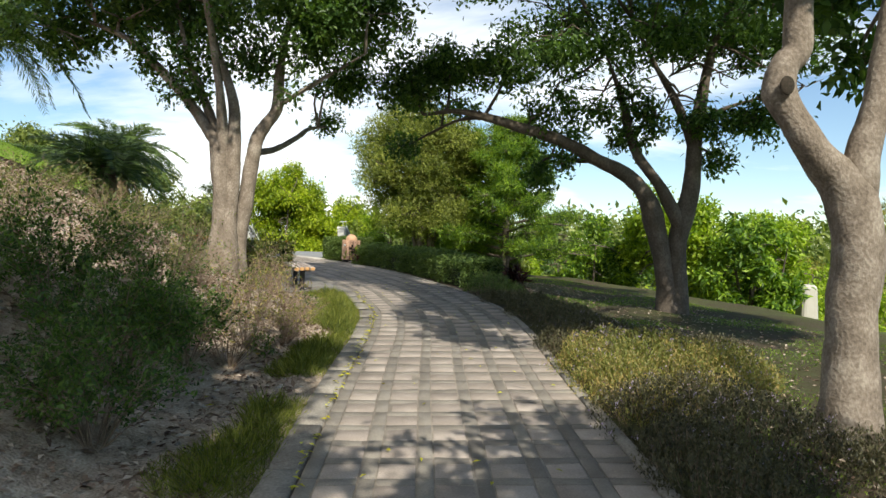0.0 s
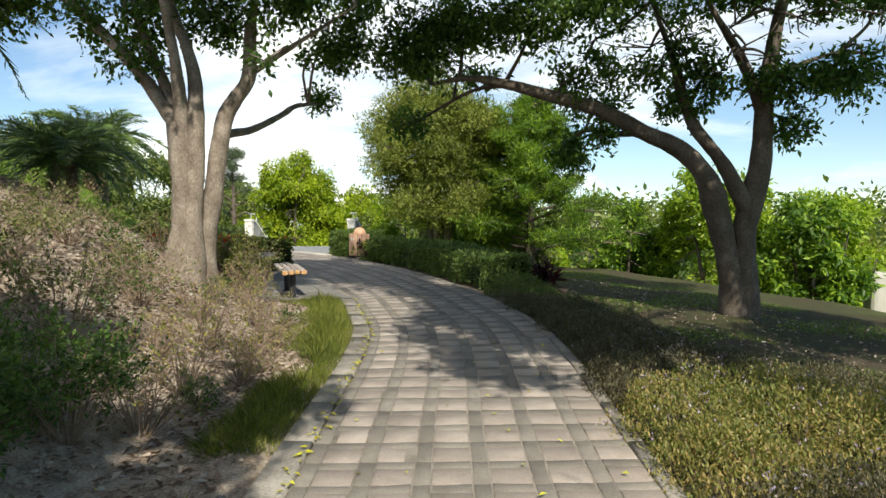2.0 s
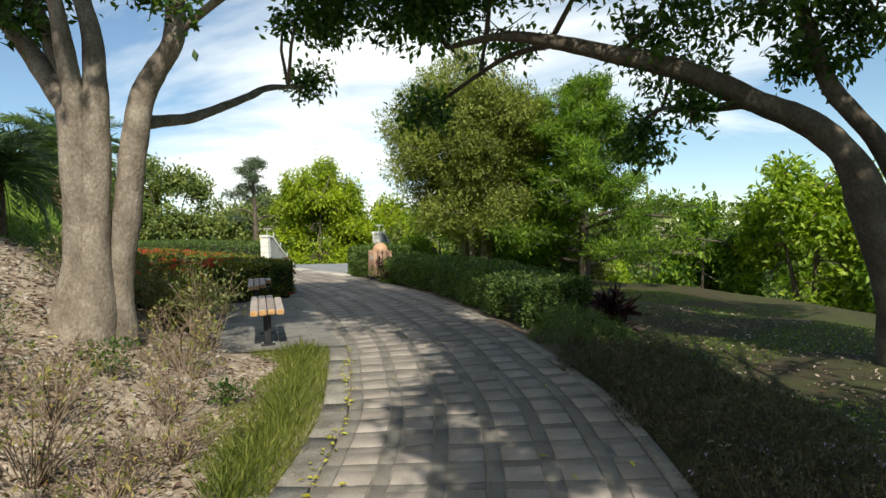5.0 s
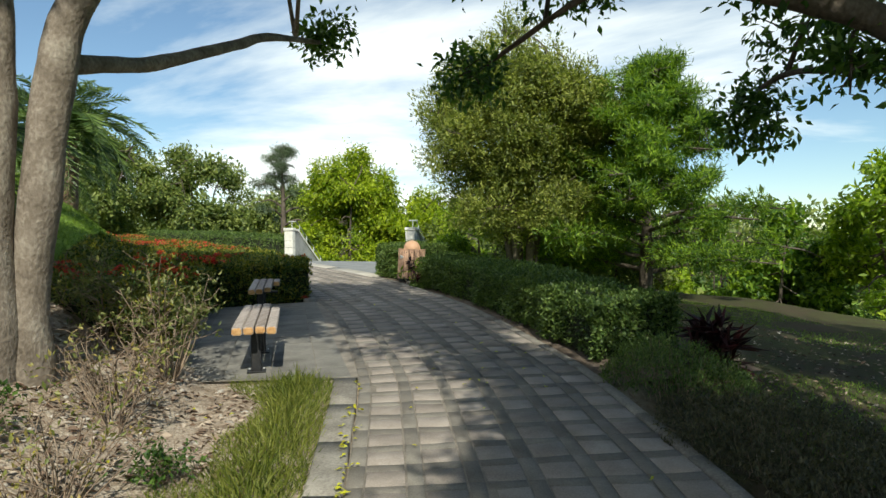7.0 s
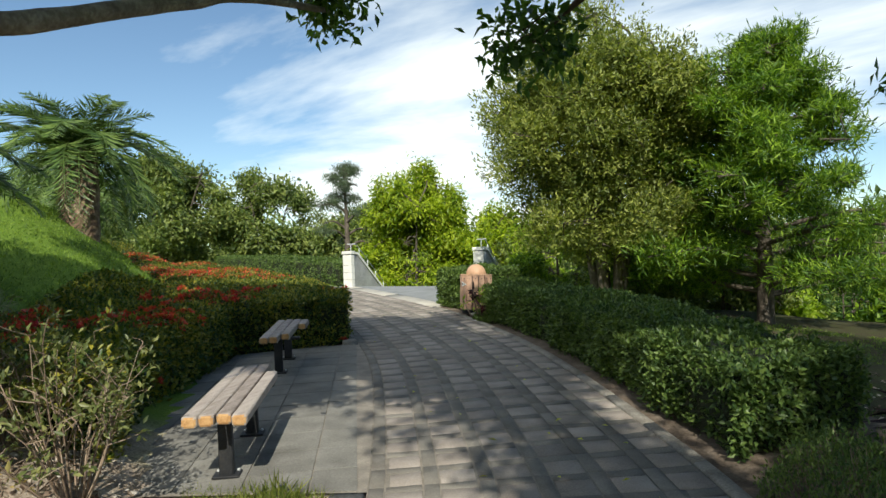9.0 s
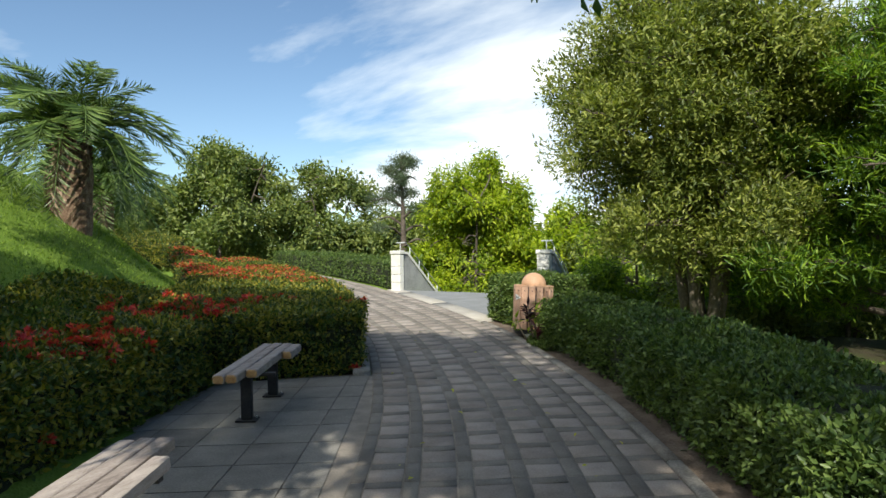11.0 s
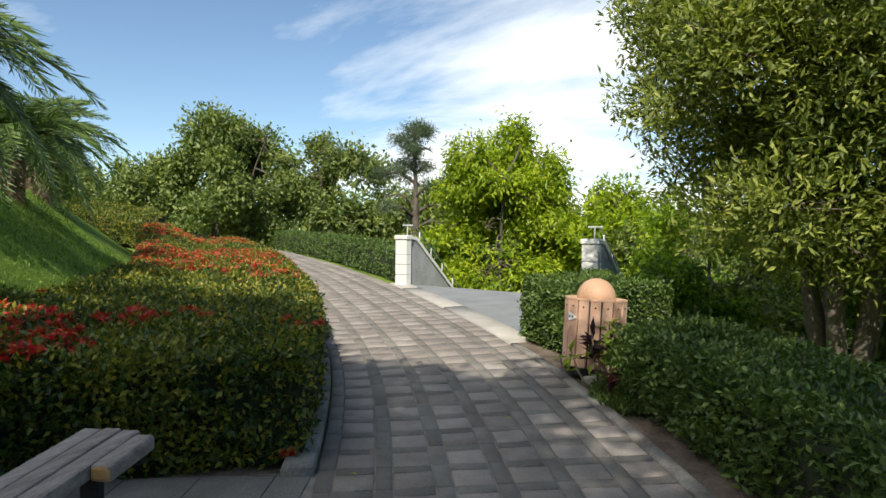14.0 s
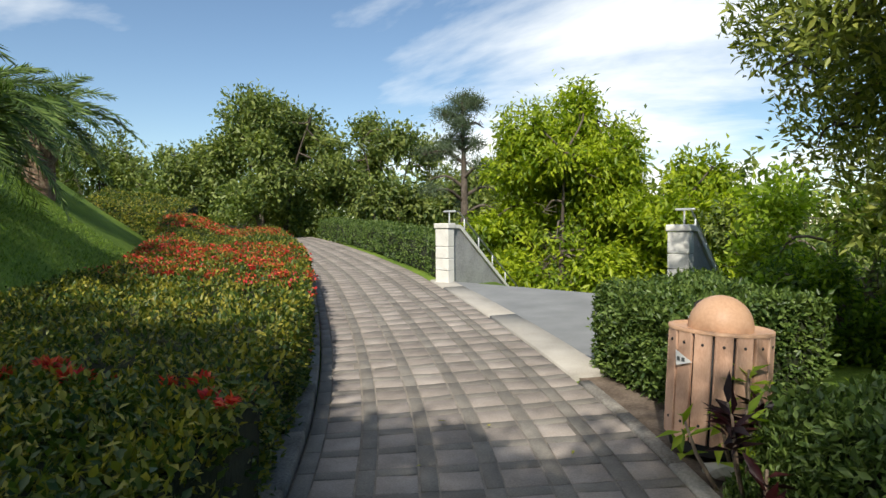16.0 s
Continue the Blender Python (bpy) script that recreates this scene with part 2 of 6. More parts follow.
M_RED = leaf_mat("cordyline_leaf", ramp3((0.014, 0.006, 0.008), (0.03, 0.009, 0.011), (0.065, 0.014, 0.016)), 0.25, (1.2, 0.7, 0.7))


def ground_mat():
    """Leaf-strewn soil on the slope beside the first stretch, grass elsewhere."""
    m, n, l, p = mat_base("ground")
    geo = n.new("ShaderNodeNewGeometry")
    sp = n.new("ShaderNodeSeparateXYZ")
    l.new(geo.outputs["Position"], sp.inputs[0])

    def noise_node(scale, detail=5.0):
        t = n.new("ShaderNodeTexNoise")
        t.inputs["Scale"].default_value, t.inputs["Detail"].default_value = scale, detail
        l.new(geo.outputs["Position"], t.inputs["Vector"])
        return t.outputs[0]

    def math_node(op, a, b):
        t = n.new("ShaderNodeMath")
        t.operation, t.use_clamp = op, op == "MULTIPLY_ADD"
        for k, v in enumerate((a, b)):
            if isinstance(v, float):
                t.inputs[k].default_value = v
            else:
                l.new(v, t.inputs[k])
        return t.outputs[0]

    big, mid, fine = noise_node(0.9), noise_node(7.0), noise_node(55.0)
    soil = n.new("ShaderNodeValToRGB")
    stops(soil, [(0.3, (0.14, 0.10, 0.07)), (0.45, (0.30, 0.235, 0.18)), (0.58, (0.47, 0.39, 0.315)), (0.75, (0.6, 0.53, 0.45))])
    l.new(math_node("ADD", math_node("MULTIPLY", mid, 0.5), math_node("MULTIPLY", fine, 0.5)), soil.inputs[0])
    grass = n.new("ShaderNodeValToRGB")
    stops(grass, [(0.3, (0.065, 0.11, 0.02)), (0.5, (0.135, 0.215, 0.03)), (0.7, (0.22, 0.30, 0.046))])
    l.new(math_node("ADD", math_node("MULTIPLY", big, 0.5), math_node("MULTIPLY", fine, 0.5)), grass.inputs[0])
    worn = n.new("ShaderNodeValToRGB")
    stops(worn, [(0.36, (0.075, 0.056, 0.04)), (0.5, (0.062, 0.06, 0.03)), (0.66, (0.075, 0.088, 0.03))])
    l.new(math_node("ADD", math_node("MULTIPLY", big, 0.5), math_node("MULTIPLY", mid, 0.5)), worn.inputs[0])

    def step(value, lo, hi):
        t = n.new("ShaderNodeMapRange")
        t.inputs["From Min"].default_value, t.inputs["From Max"].default_value = lo, hi
        l.new(value, t.inputs["Value"])
        return t.outputs[0]

    wob = math_node("ADD", sp.outputs["Y"], math_node("MULTIPLY", big, 3.0))
    left = step(wob, 14.0, 15.6)
    right = step(math_node("ADD", sp.outputs["X"], math_node("MULTIPLY", big, 2.0)), 8.5, 13.0)
    g1 = n.new("ShaderNodeMixRGB")
    l.new(right, g1.inputs[0])
    l.new(worn.outputs[0], g1.inputs[1])
    l.new(grass.outputs[0], g1.inputs[2])
    side = step(sp.outputs["X"], 0.3, 0.9)
    lft = n.new("ShaderNodeMixRGB")
    l.new(left, lft.inputs[0])
    l.new(soil.outputs[0], lft.inputs[1])
    l.new(grass.outputs[0], lft.inputs[2])
    out = n.new("ShaderNodeMixRGB")
    l.new(side, out.inputs[0])
    l.new(lft.outputs[0], out.inputs[1])
    l.new(g1.outputs[0], out.inputs[2])
    l.new(out.outputs[0], p.inputs["Base Color"])
    p.inputs["Roughness"].default_value = 0.95
    p.inputs["Specular IOR Level"].default_value = 0.15
    bp = n.new("ShaderNodeBump")
    bp.inputs["Strength"].default_value, bp.inputs["Distance"].default_value = 0.7, 0.03
    l.new(math_node("ADD", mid, fine), bp.inputs["Height"])
    l.new(bp.outputs[0], p.inputs["Normal"])
    return m


M_GROUND = ground_mat()

# ---- mesh helpers ----
def mesh_np(name, verts, faces, mats):
    """A mesh from arrays; faces is one array of equal-sized faces or a list of such arrays with a slot each."""
    verts = np.asarray(verts, dtype=np.float32).reshape(-1, 3)
    groups = faces if isinstance(faces, list) else [faces]
    groups = [np.asarray(g, dtype=np.int32) for g in groups]
    me = bpy.data.meshes.new(name)
    me.vertices.add(len(verts))
    me.vertices.foreach_set("co", verts.ravel())
    loops = np.concatenate([g.ravel() for g in groups])
    sizes = np.concatenate([np.full(len(g), g.shape[1], dtype=np.int32) for g in groups])
    slots = np.concatenate([np.full(len(g), k, dtype=np.int32) for k, g in enumerate(groups)])
    me.loops.add(len(loops))
    me.loops.foreach_set("vertex_index", loops)
    me.polygons.add(len(sizes))
    me.polygons.foreach_set("loop_start", np.concatenate([[0], np.cumsum(sizes)[:-1]]).astype(np.int32))
    me.polygons.foreach_set("loop_total", sizes)
    me.polygons.foreach_set("material_index", slots)
    me.update(calc_edges=True)
    for m in (mats if isinstance(mats, (list, tuple)) else [mats]):
        me.materials.append(m)
    return me


def smooth(me):
    me.polygons.foreach_set("use_smooth", np.ones(len(me.polygons), dtype=bool))
    return me


def mesh_part(name, me, parent, label="", kind=""):
    ob = new(name, me)
    ob.parent = parent
    if label or kind:
        tagged(ob, label, kind=kind)
    return ob


def part(name, bm, material, parent, label=""):
    me = bpy.data.meshes.new(name)
    bm.normal_update()
    bm.to_mesh(me)
    bm.free()
    me.materials.append(material)
    ob = new(name, me)
    ob.parent = parent
    if label:
        tagged(ob, label)
    return ob


def thing(name, label, category, group="", kind="", at=(0, 0, 0)):
    ob = new(name)
    ob.location = at
    ob.empty_display_size = 0.1
    return tagged(ob, label, category, group, kind)


def box_bm(size, at=(0, 0, 0), bevel=0.0, rot=None, segs=1):
    bm = bmesh.new()
    bmesh.ops.create_cube(bm, size=1.0)
    bmesh.ops.scale(bm, vec=size, verts=bm.verts)
    if bevel:
        bmesh.ops.bevel(bm, geom=bm.edges[:], offset=bevel, segments=segs, affect="EDGES", profile=0.5)
    if rot is not None:
        bmesh.ops.rotate(bm, cent=(0, 0, 0), matrix=rot, verts=bm.verts)
    bmesh.ops.translate(bm, vec=at, verts=bm.verts)
    return bm


def unit(a):
    return a / np.maximum(np.linalg.norm(a, axis=-1, keepdims=True), 1e-9)


def wave(p, seed, freq):
    """Cheap smooth noise in about -1..1 at points p."""
    rg = np.random.default_rng(seed)
    out = np.zeros(len(p))
    for k in range(6):
        w = rg.normal(size=3) * freq * (0.6 + 0.35 * k)
        out += np.sin(p @ w + rg.uniform(0, 6.28)) / (1 + 0.35 * k)
    return out / 2.2


def catmull(pts, per=5):
    pts = np.asarray(pts, dtype=float)
    ext = np.vstack([2 * pts[0] - pts[1], pts, 2 * pts[-1] - pts[-2]])
    out = []
    for k in range(1, len(ext) - 2):
        a, b, c, d = ext[k - 1], ext[k], ext[k + 1], ext[k + 2]
        for t in np.linspace(0, 1, per, endpoint=False):
            out.append(0.5 * (2 * b + (c - a) * t + (2 * a - 5 * b + 4 * c - d) * t**2 + (3 * b - a - 3 * c + d) * t**3))
    out.append(pts[-1])
    return np.array(out)


def tube(pts, radii, sides=8, rough=0.0, seed=0):
    """Vertices and quads of a round limb along a line, with a closed tip."""
    pts, radii = np.asarray(pts, dtype=float), np.asarray(radii, dtype=float)
    n = len(pts)
    tang = unit(np.gradient(pts, axis=0))
    ref = np.array([0.3, 1.0, 0.2]) if abs(tang[0] @ unit(np.array([0.3, 1.0, 0.2]))) < 0.9 else np.array([1.0, 0.1, 0.0])
    side = unit(np.cross(tang, ref))
    up = np.cross(side, tang)
    ang = np.linspace(0, 2 * np.pi, sides, endpoint=False)
    ring = side[:, None] * np.cos(ang)[None, :, None] + up[:, None] * np.sin(ang)[None, :, None]
    rr = np.repeat(radii[:, None], sides, 1)
    if rough:
        flatp = (pts[:, None] + ring * rr[..., None]).reshape(-1, 3)
        rr = rr * (1 + rough * wave(flatp, seed + 11, 5.0).reshape(n, sides) + 0.5 * rough * wave(flatp, seed + 12, 14.0).reshape(n, sides))
    v = pts[:, None] + ring * rr[..., None]
    idx = np.arange(n * sides).reshape(n, sides)
    nxt = np.roll(idx, -1, 1)
    q = np.stack([idx[:-1], nxt[:-1], nxt[1:], idx[1:]], -1).reshape(-1, 4)
    verts = np.vstack([v.reshape(-1, 3), pts[-1:] + tang[-1:] * radii[-1]])
    tip = np.stack([idx[-1], nxt[-1], np.full(sides, n * sides), np.full(sides, n * sides)], -1)
    return verts, q, tip[:, :3]


def tubes_mesh(name, lines, mat, sides=6, rough=0.0):
    """One mesh of many limbs: lines are (points, radii)."""
    vs, qs, ts, off = [], [], [], 0
    for k, (p, r) in enumerate(lines):
        v, q, t = tube(p, r, sides, rough, k)
        vs.append(v)
        qs.append(q + off)
        ts.append(t + off)
        off += len(v)
    me = mesh_np(name, np.vstack(vs), [np.vstack(qs), np.vstack(ts)], [mat, mat])
    return smooth(me)


def leaf_arrays(at, way, nrm, length, width, fold=0.18):
    """Folded leaves, two triangles each."""
    way = unit(way)
    side = unit(np.cross(way, nrm))
    up = np.cross(side, way)
    length, width = np.asarray(length)[:, None], np.asarray(width)[:, None]
    mid = at + way * length * 0.45
    v = np.stack([at, mid - side * width * 0.5 + up * width * fold, at + way * length - up * length * 0.08, mid + side * width * 0.5 + up * width * fold], 1)
    base = np.arange(len(at))[:, None] * 4
    f = np.concatenate([base + [0, 2, 1], base + [0, 3, 2]], 0)
    return v.reshape(-1, 3), f


def leaf_mesh(name, at, way, nrm, length, width, mat, fold=0.18):
    v, f = leaf_arrays(at, way, nrm, length, width, fold)
    return mesh_np(name, v, f, mat)


def clusters(centres, outward, per, length, width, spread, rg, droop=0.25, jitter=0.35):
    """Bunches of leaves round twig ends."""
    at = np.repeat(centres, per, 0) + rg.normal(size=(len(centres) * per, 3)) * spread
    way = np.repeat(outward, per, 0) * 0.6 + rg.normal(size=at.shape) * 0.75 + [0, 0, -droop]
    nrm = rg.normal(size=at.shape) * 0.5 + [0, 0, 0.75] + np.repeat(outward, per, 0) * 0.7
    ln = length * (1 + jitter * rg.uniform(-1, 1, len(at)))
    return at, way, nrm, ln, ln * width


def puff_points(puffs, n, rg, seed, gap=-0.15, freq=1.6):
    """Twig ends in lumpy ellipsoids, denser towards the skin, with gaps."""
    vol = np.array([(p[3] * p[4] * p[5]) ** 0.75 for p in puffs])
    pick = rg.choice(len(puffs), size=int(n * 1.7), p=vol / vol.sum())
    pf = np.array([p[:6] for p in puffs], dtype=float)[pick]
    d = unit(rg.normal(size=(len(pick), 3)))
    r = rg.uniform(0, 1, len(pick)) ** (1 / 2.4)
    r = r * (1 + 0.22 * wave(d * 2 + pick[:, None] * 1.7, seed, 2.2))
    c = pf[:, :3] + d * r[:, None] * pf[:, 3:]
    keep = wave(c, seed + 5, freq) > gap
    return c[keep][:n], d[keep][:n]

# ---- the ground ----
EDGE_L = [(-0.9, -14), (-0.8, -4), (-0.78, 1.5), (-0.8, 3.4), (-0.83, 5.24), (-0.86, 6.6), (-0.93, 8.1), (-1.12, 9.8), (-1.4, 11.0), (-1.75, 12.5), (-2.3, 14.0), (-3.05, 15.7), (-3.84, 17.1), (-4.76, 18.6), (-5.68, 19.8), (-7.0, 21.35), (-8.85, 23.4), (-11.2, 26.0), (-14.4, 29.4), (-20, 34), (-28, 39)]
EDGE_R = [(1.2, -14), (1.22, -4), (1.2, 1.5), (1.19, 3.4), (1.1, 5.3), (1.07, 6.6), (1.1, 8.2), (1.02, 9.9), (0.75, 11.2), (0.28, 12.8), (-0.25, 14.1), (-1.08, 16.1), (-1.95, 17.85), (-2.95, 19.5), (-3.95, 20.95), (-5.3, 22.6), (-7.25, 24.75), (-9.6, 27.05), (-13.2, 29.9), (-18.9, 34.6), (-27, 40.6)]
EL, ER = catmull([(x, y, 0) for x, y in EDGE_L], 8)[:, :2], catmull([(x, y, 0) for x, y in EDGE_R], 8)[:, :2]
near_r = ER[np.argmin(np.linalg.norm(EL[:, None] - ER[None], axis=2), axis=1)]
CL = (EL + near_r) / 2
CL = np.vstack([CL[:1], (CL[:-2] + 2 * CL[1:-1] + CL[2:]) / 4, CL[-1:]])
ctan = unit(np.gradient(CL, axis=0))
cnor = np.stack([-ctan[:, 1], ctan[:, 0]], -1)
HALF = 0.99
EL, ER = CL + cnor * HALF, CL - cnor * HALF


def along_path(x, y):
    """Signed distance from the path's middle (left is positive)."""
    p = np.stack([np.ravel(x), np.ravel(y)], -1).astype(float)
    best, sign = np.full(len(p), 1e9), np.zeros(len(p))
    line = CL[::3]
    for a, b in zip(line[:-1], line[1:]):
        ab = b - a
        t = np.clip(((p - a) @ ab) / (ab @ ab), 0, 1)
        off = p - (a + t[:, None] * ab)
        d = np.hypot(off[:, 0], off[:, 1])
        s = np.sign(ab[0] * off[:, 1] - ab[1] * off[:, 0])
        near = d < best
        best[near], sign[near] = d[near], s[near]
    return best * sign


def sstep(v, a, b):
    t = np.clip((v - a) / (b - a), 0, 1)
    return t * t * (3 - 2 * t)


def ground_z(x, y):
    x, y = np.ravel(np.asarray(x, float)), np.ravel(np.asarray(y, float))
    s = along_path(x, y)
    base = SLOPE * np.clip(y, -20, 33) + 0.0
    u = np.maximum(s - 1.0, 0)
    start = 1.2 + 0.75 * sstep(y, 11.5, 14.5) + 0.75 * sstep(y, 18, 24)
    steep = 0.56 + 0.44 * sstep(y, 13.2, 17.2)
    q = np.maximum(u - start, 0)
    top = 6.0
    rise = top * (1 - np.exp(-(steep * q + 0.12 * np.maximum(q - 1.2, 0)) / top))
    rise = rise * (1 - 0.75 * sstep(y, 23.5, 32))
    rise = rise * (1 - 0.8 * sstep(u, 14, 40))
    v = np.maximum(-s - 1.0, 0)
    fall = -0.085 * np.minimum(v, 8) - 0.32 * np.clip(v - 8, 0, 12)
    fall = fall - 0.55 * np.clip(v - 4.2, 0, 8) * sstep(y, 23.5, 26.5)
    past = (x + 6.0) * 0.203 + (y - 25.37) * 0.979
    fall = fall - 0.62 * np.clip(past - 0.15, 0, 7) * sstep(v, 1.3, 2.2)
    lumps = 0.05 * np.sin(x * 1.7 + 0.6 * y) * np.sin(y * 1.3 - 0.4 * x) * sstep(np.abs(s), 1.6, 3.5)
    far = sstep(np.hypot(x, y - 15), 60, 200)
    z = base + np.where(s > 0, rise, fall) + lumps - 0.03 - 0.05 * (1 - sstep(np.abs(s), 1.0, 1.2))
    return z * (1 - far) + far * (-6.0)


def gz(x, y):
    return float(ground_z([x], [y])[0])


def grid_lines(lo, hi, fine_lo, fine_hi, step, growth=1.22):
    mid = list(np.arange(fine_lo, fine_hi, step))
    out, s, v = [], step, fine_hi
    while v < hi:
        out.append(v)
        s *= growth
        v += s
    out.append(hi)
    pre, s, v = [], step, fine_lo
    while v > lo:
        s *= growth
        v -= s
        pre.append(max(v, lo))
    return np.array(pre[::-1] + mid + out)


gx, gy = grid_lines(-2500, 2500, -20, 14, 0.22), grid_lines(-2500, 2500, -4, 36, 0.22)
GX, GY = np.meshgrid(gx, gy)
GV = np.stack([GX.ravel(), GY.ravel(), ground_z(GX, GY)], -1)
ids = np.arange(GX.size).reshape(GX.shape)
gf = np.stack([ids[:-1, :-1], ids[:-1, 1:], ids[1:, 1:], ids[1:, :-1]], -1).reshape(-1, 4)
tagged(new("ground", smooth(mesh_np("ground", GV, gf, M_GROUND))), "sloping ground of grass and leaf-strewn dry soil", "ground", kind="structure")


# ---- the paved path ----
def frame_rows(pitch):
    """Cross lines of the path at even steps along its middle: left and right points."""
    seg = np.r_[0, np.cumsum(np.hypot(*np.diff(CL, axis=0).T))]
    at = np.arange(0, seg[-1], pitch)
    lx, ly, rx, ry = (np.interp(at, seg, c) for c in (EL[:, 0], EL[:, 1], ER[:, 0], ER[:, 1]))
    return np.stack([lx, ly], -1), np.stack([rx, ry], -1)


PITCH = 0.31
COLS = 6
rowL, rowR = frame_rows(PITCH)
path = thing("paved_path", "curving garden path of square pale stone pavers with darker strips", "path", kind="structure")
bedL, bedR = EL, ER
nb = len(EL)
bed_v = np.vstack([np.c_[EL, SLOPE * np.clip(EL[:, 1], -20, 33) - 0.004], np.c_[ER, SLOPE * np.clip(ER[:, 1], -20, 33) - 0.004], np.c_[EL, SLOPE * EL[:, 1] - 0.2], np.c_[ER, SLOPE * ER[:, 1] - 0.2]])
bi = np.arange(nb - 1)
bed_f = np.vstack([np.stack([bi, bi + nb, bi + nb + 1, bi + 1], -1), np.stack([bi + 1, bi + 1 + 2 * nb, bi + 2 * nb, bi], -1), np.stack([bi + nb, bi + 3 * nb, bi + 3 * nb + 1, bi + nb + 1], -1)])
mesh_part("mortar_bed", mesh_np("mortar_bed", bed_v, bed_f, M_JOINT), path)


def paver_mesh(name, w, d, mat, h=0.03, bevel=0.0035):
    x, y, b = w / 2, d / 2, bevel
    v = [(-x, -y, -h), (x, -y, -h), (x, y, -h), (-x, y, -h), (-x, -y, -b), (x, -y, -b), (x, y, -b), (-x, y, -b), (-x + b, -y + b, 0), (x - b, -y + b, 0), (x - b, y - b, 0), (-x + b, y - b, 0)]
    f = [(8, 9, 10, 11)] + [(k, (k + 1) % 4, 4 + (k + 1) % 4, 4 + k) for k in range(4)] + [(4 + k, 4 + (k + 1) % 4, 8 + (k + 1) % 4, 8 + k) for k in range(4)]
    return np.array(v), np.array(f)


def pave():
    rg = np.random.default_rng(7)
    kinds = {"light": (0.213, 0.205, M_PAVE, M_PAVE_FAR), "strip": (0.088, 0.30, M_DARK, M_DARK_FAR), "cross": (0.213, 0.088, M_DARK, M_DARK_FAR)}
    shared, far = {}, {k: [] for k in kinds}
    for k, (w, d, near_m, _) in kinds.items():
        v, f = paver_mesh(k, w, d, near_m)
        shared[k] = (mesh_np("paver", v, f, near_m), v, f)
    count = dict.fromkeys(kinds, 0)
    for j in range(len(rowL) - 1):
        a, b, c, d = rowL[j], rowR[j], rowL[j + 1], rowR[j + 1]
        ym = (a[1] + b[1] + c[1] + d[1]) / 4
        if ym > 35:
            break
        for i in range(COLS):
            def pt(fu, fv):
                p = (a + (b - a) * fu) * (1 - fv) + (c + (d - c) * fu) * fv
                return p
            f0 = (i + 0.02) / COLS
            wcol = np.linalg.norm(b - a) / COLS
            for k, fu, fv in (("light", f0 + 0.64 / COLS, 0.34), ("strip", f0 + 0.145 / COLS, 0.5), ("cross", f0 + 0.64 / COLS, 0.85)):
                p = pt(fu, fv)
                e1, e2 = pt(fu + 0.02, fv) - p, pt(fu, fv + 0.1) - p
                sc = wcol / 0.325
                z = SLOPE * p[1] + rg.normal() * 0.0008 + 0.001
                ax = Vector((e1[0], e1[1], SLOPE * e1[1] + 0.02 * rg.normal() * 0.05)).normalized()
                ay = Vector((e2[0], e2[1], SLOPE * e2[1])).normalized()
                az = ax.cross(ay).normalized()
                ay = az.cross(ax)
                m = Matrix((ax, ay, az)).transposed().to_4x4()
                m.translation = (p[0], p[1], z)
                m = m @ Matrix.Diagonal((sc, np.linalg.norm(e2) * 10 / PITCH, 1, 1))
                if 2.2 < ym < 18.2 and count[k] < 300:
                    ob = new("paver", shared[k][0])
                    ob.parent = path
                    ob.matrix_basis = m
                    count[k] += 1
                else:
                    v = shared[k][1]
                    far[k].append(v @ np.array(m.to_3x3()).T + np.array(m.translation))
    for k, vs in far.items():
        f = shared[k][2]
        allf = (np.arange(len(vs))[:, None, None] * len(shared[k][1]) + f[None]).reshape(-1, 4)
        mesh_part("far_pavers", mesh_np("far_pavers", np.vstack(vs), allf, kinds[k][3]), path, kind="stuff")


def kerb_run(name, label, inner, outer, mat, top=0.03, depth=0.25, step=0.8, gap=0.008, lip=0.0):
    """A run of kerb stones between two lines, each a piece of its own."""
    root = thing(name, label, "kerb", kind="structure")
    inner, outer = catmull(np.c_[inner, np.zeros(len(inner))], 8)[:, :2], catmull(np.c_[outer, np.zeros(len(outer))], 8)[:, :2]
    seg = np.r_[0, np.cumsum(np.hypot(*np.diff(inner, axis=0).T))]
    edges = np.arange(0, seg[-1], step)
    for s0 in edges:
        ts = np.clip(np.linspace(s0 + gap, s0 + step - gap, 4), 0, seg[-1])
        if ts[-1] - ts[0] < 0.1:
            continue
        I = np.stack([np.interp(ts, seg, inner[:, k]) for k in (0, 1)], -1)
        fr = np.interp(ts, seg, np.arange(len(inner))) / (len(inner) - 1) * (len(outer) - 1)
        O = np.stack([np.interp(fr, np.arange(len(outer)), outer[:, k]) for k in (0, 1)], -1)
        zi, zo = SLOPE * I[:, 1] + top, SLOPE * O[:, 1] + top + lip
        b = 0.012
        n = unit(O - I)
        rings = [np.c_[I, zi - depth], np.c_[I, zi - b], np.c_[I + n * b, zi], np.c_[O - n * b, zo], np.c_[O, zo - b], np.c_[O, zo - depth]]
        v = np.stack(rings, 1).reshape(-1, 3)
        k = np.arange(3)[:, None] * 6
        f = np.concatenate([np.stack([k[:, 0] + r, k[:, 0] + r + 1, k[:, 0] + r + 7, k[:, 0] + r + 6], -1) for r in range(5)])
        caps = np.array([[0, 5, 4, 1], [1, 4, 3, 2], [18, 19, 22, 23], [19, 20, 21, 22]])
        me = mesh_np("kerb_stone", v, np.vstack([f, caps]), mat)
        ob = new("kerb_stone", me)
        ob.parent = root
    return root


def edge_between(line, lo, hi, off):
    """Part of a path edge between two y, moved sideways (left is positive)."""
    tang = unit(np.gradient(line, axis=0))
    nrm = np.stack([-tang[:, 1], tang[:, 0]], -1)
    keep = (line[:, 1] >= lo) & (line[:, 1] <= hi)
    return (line + nrm * off)[keep]


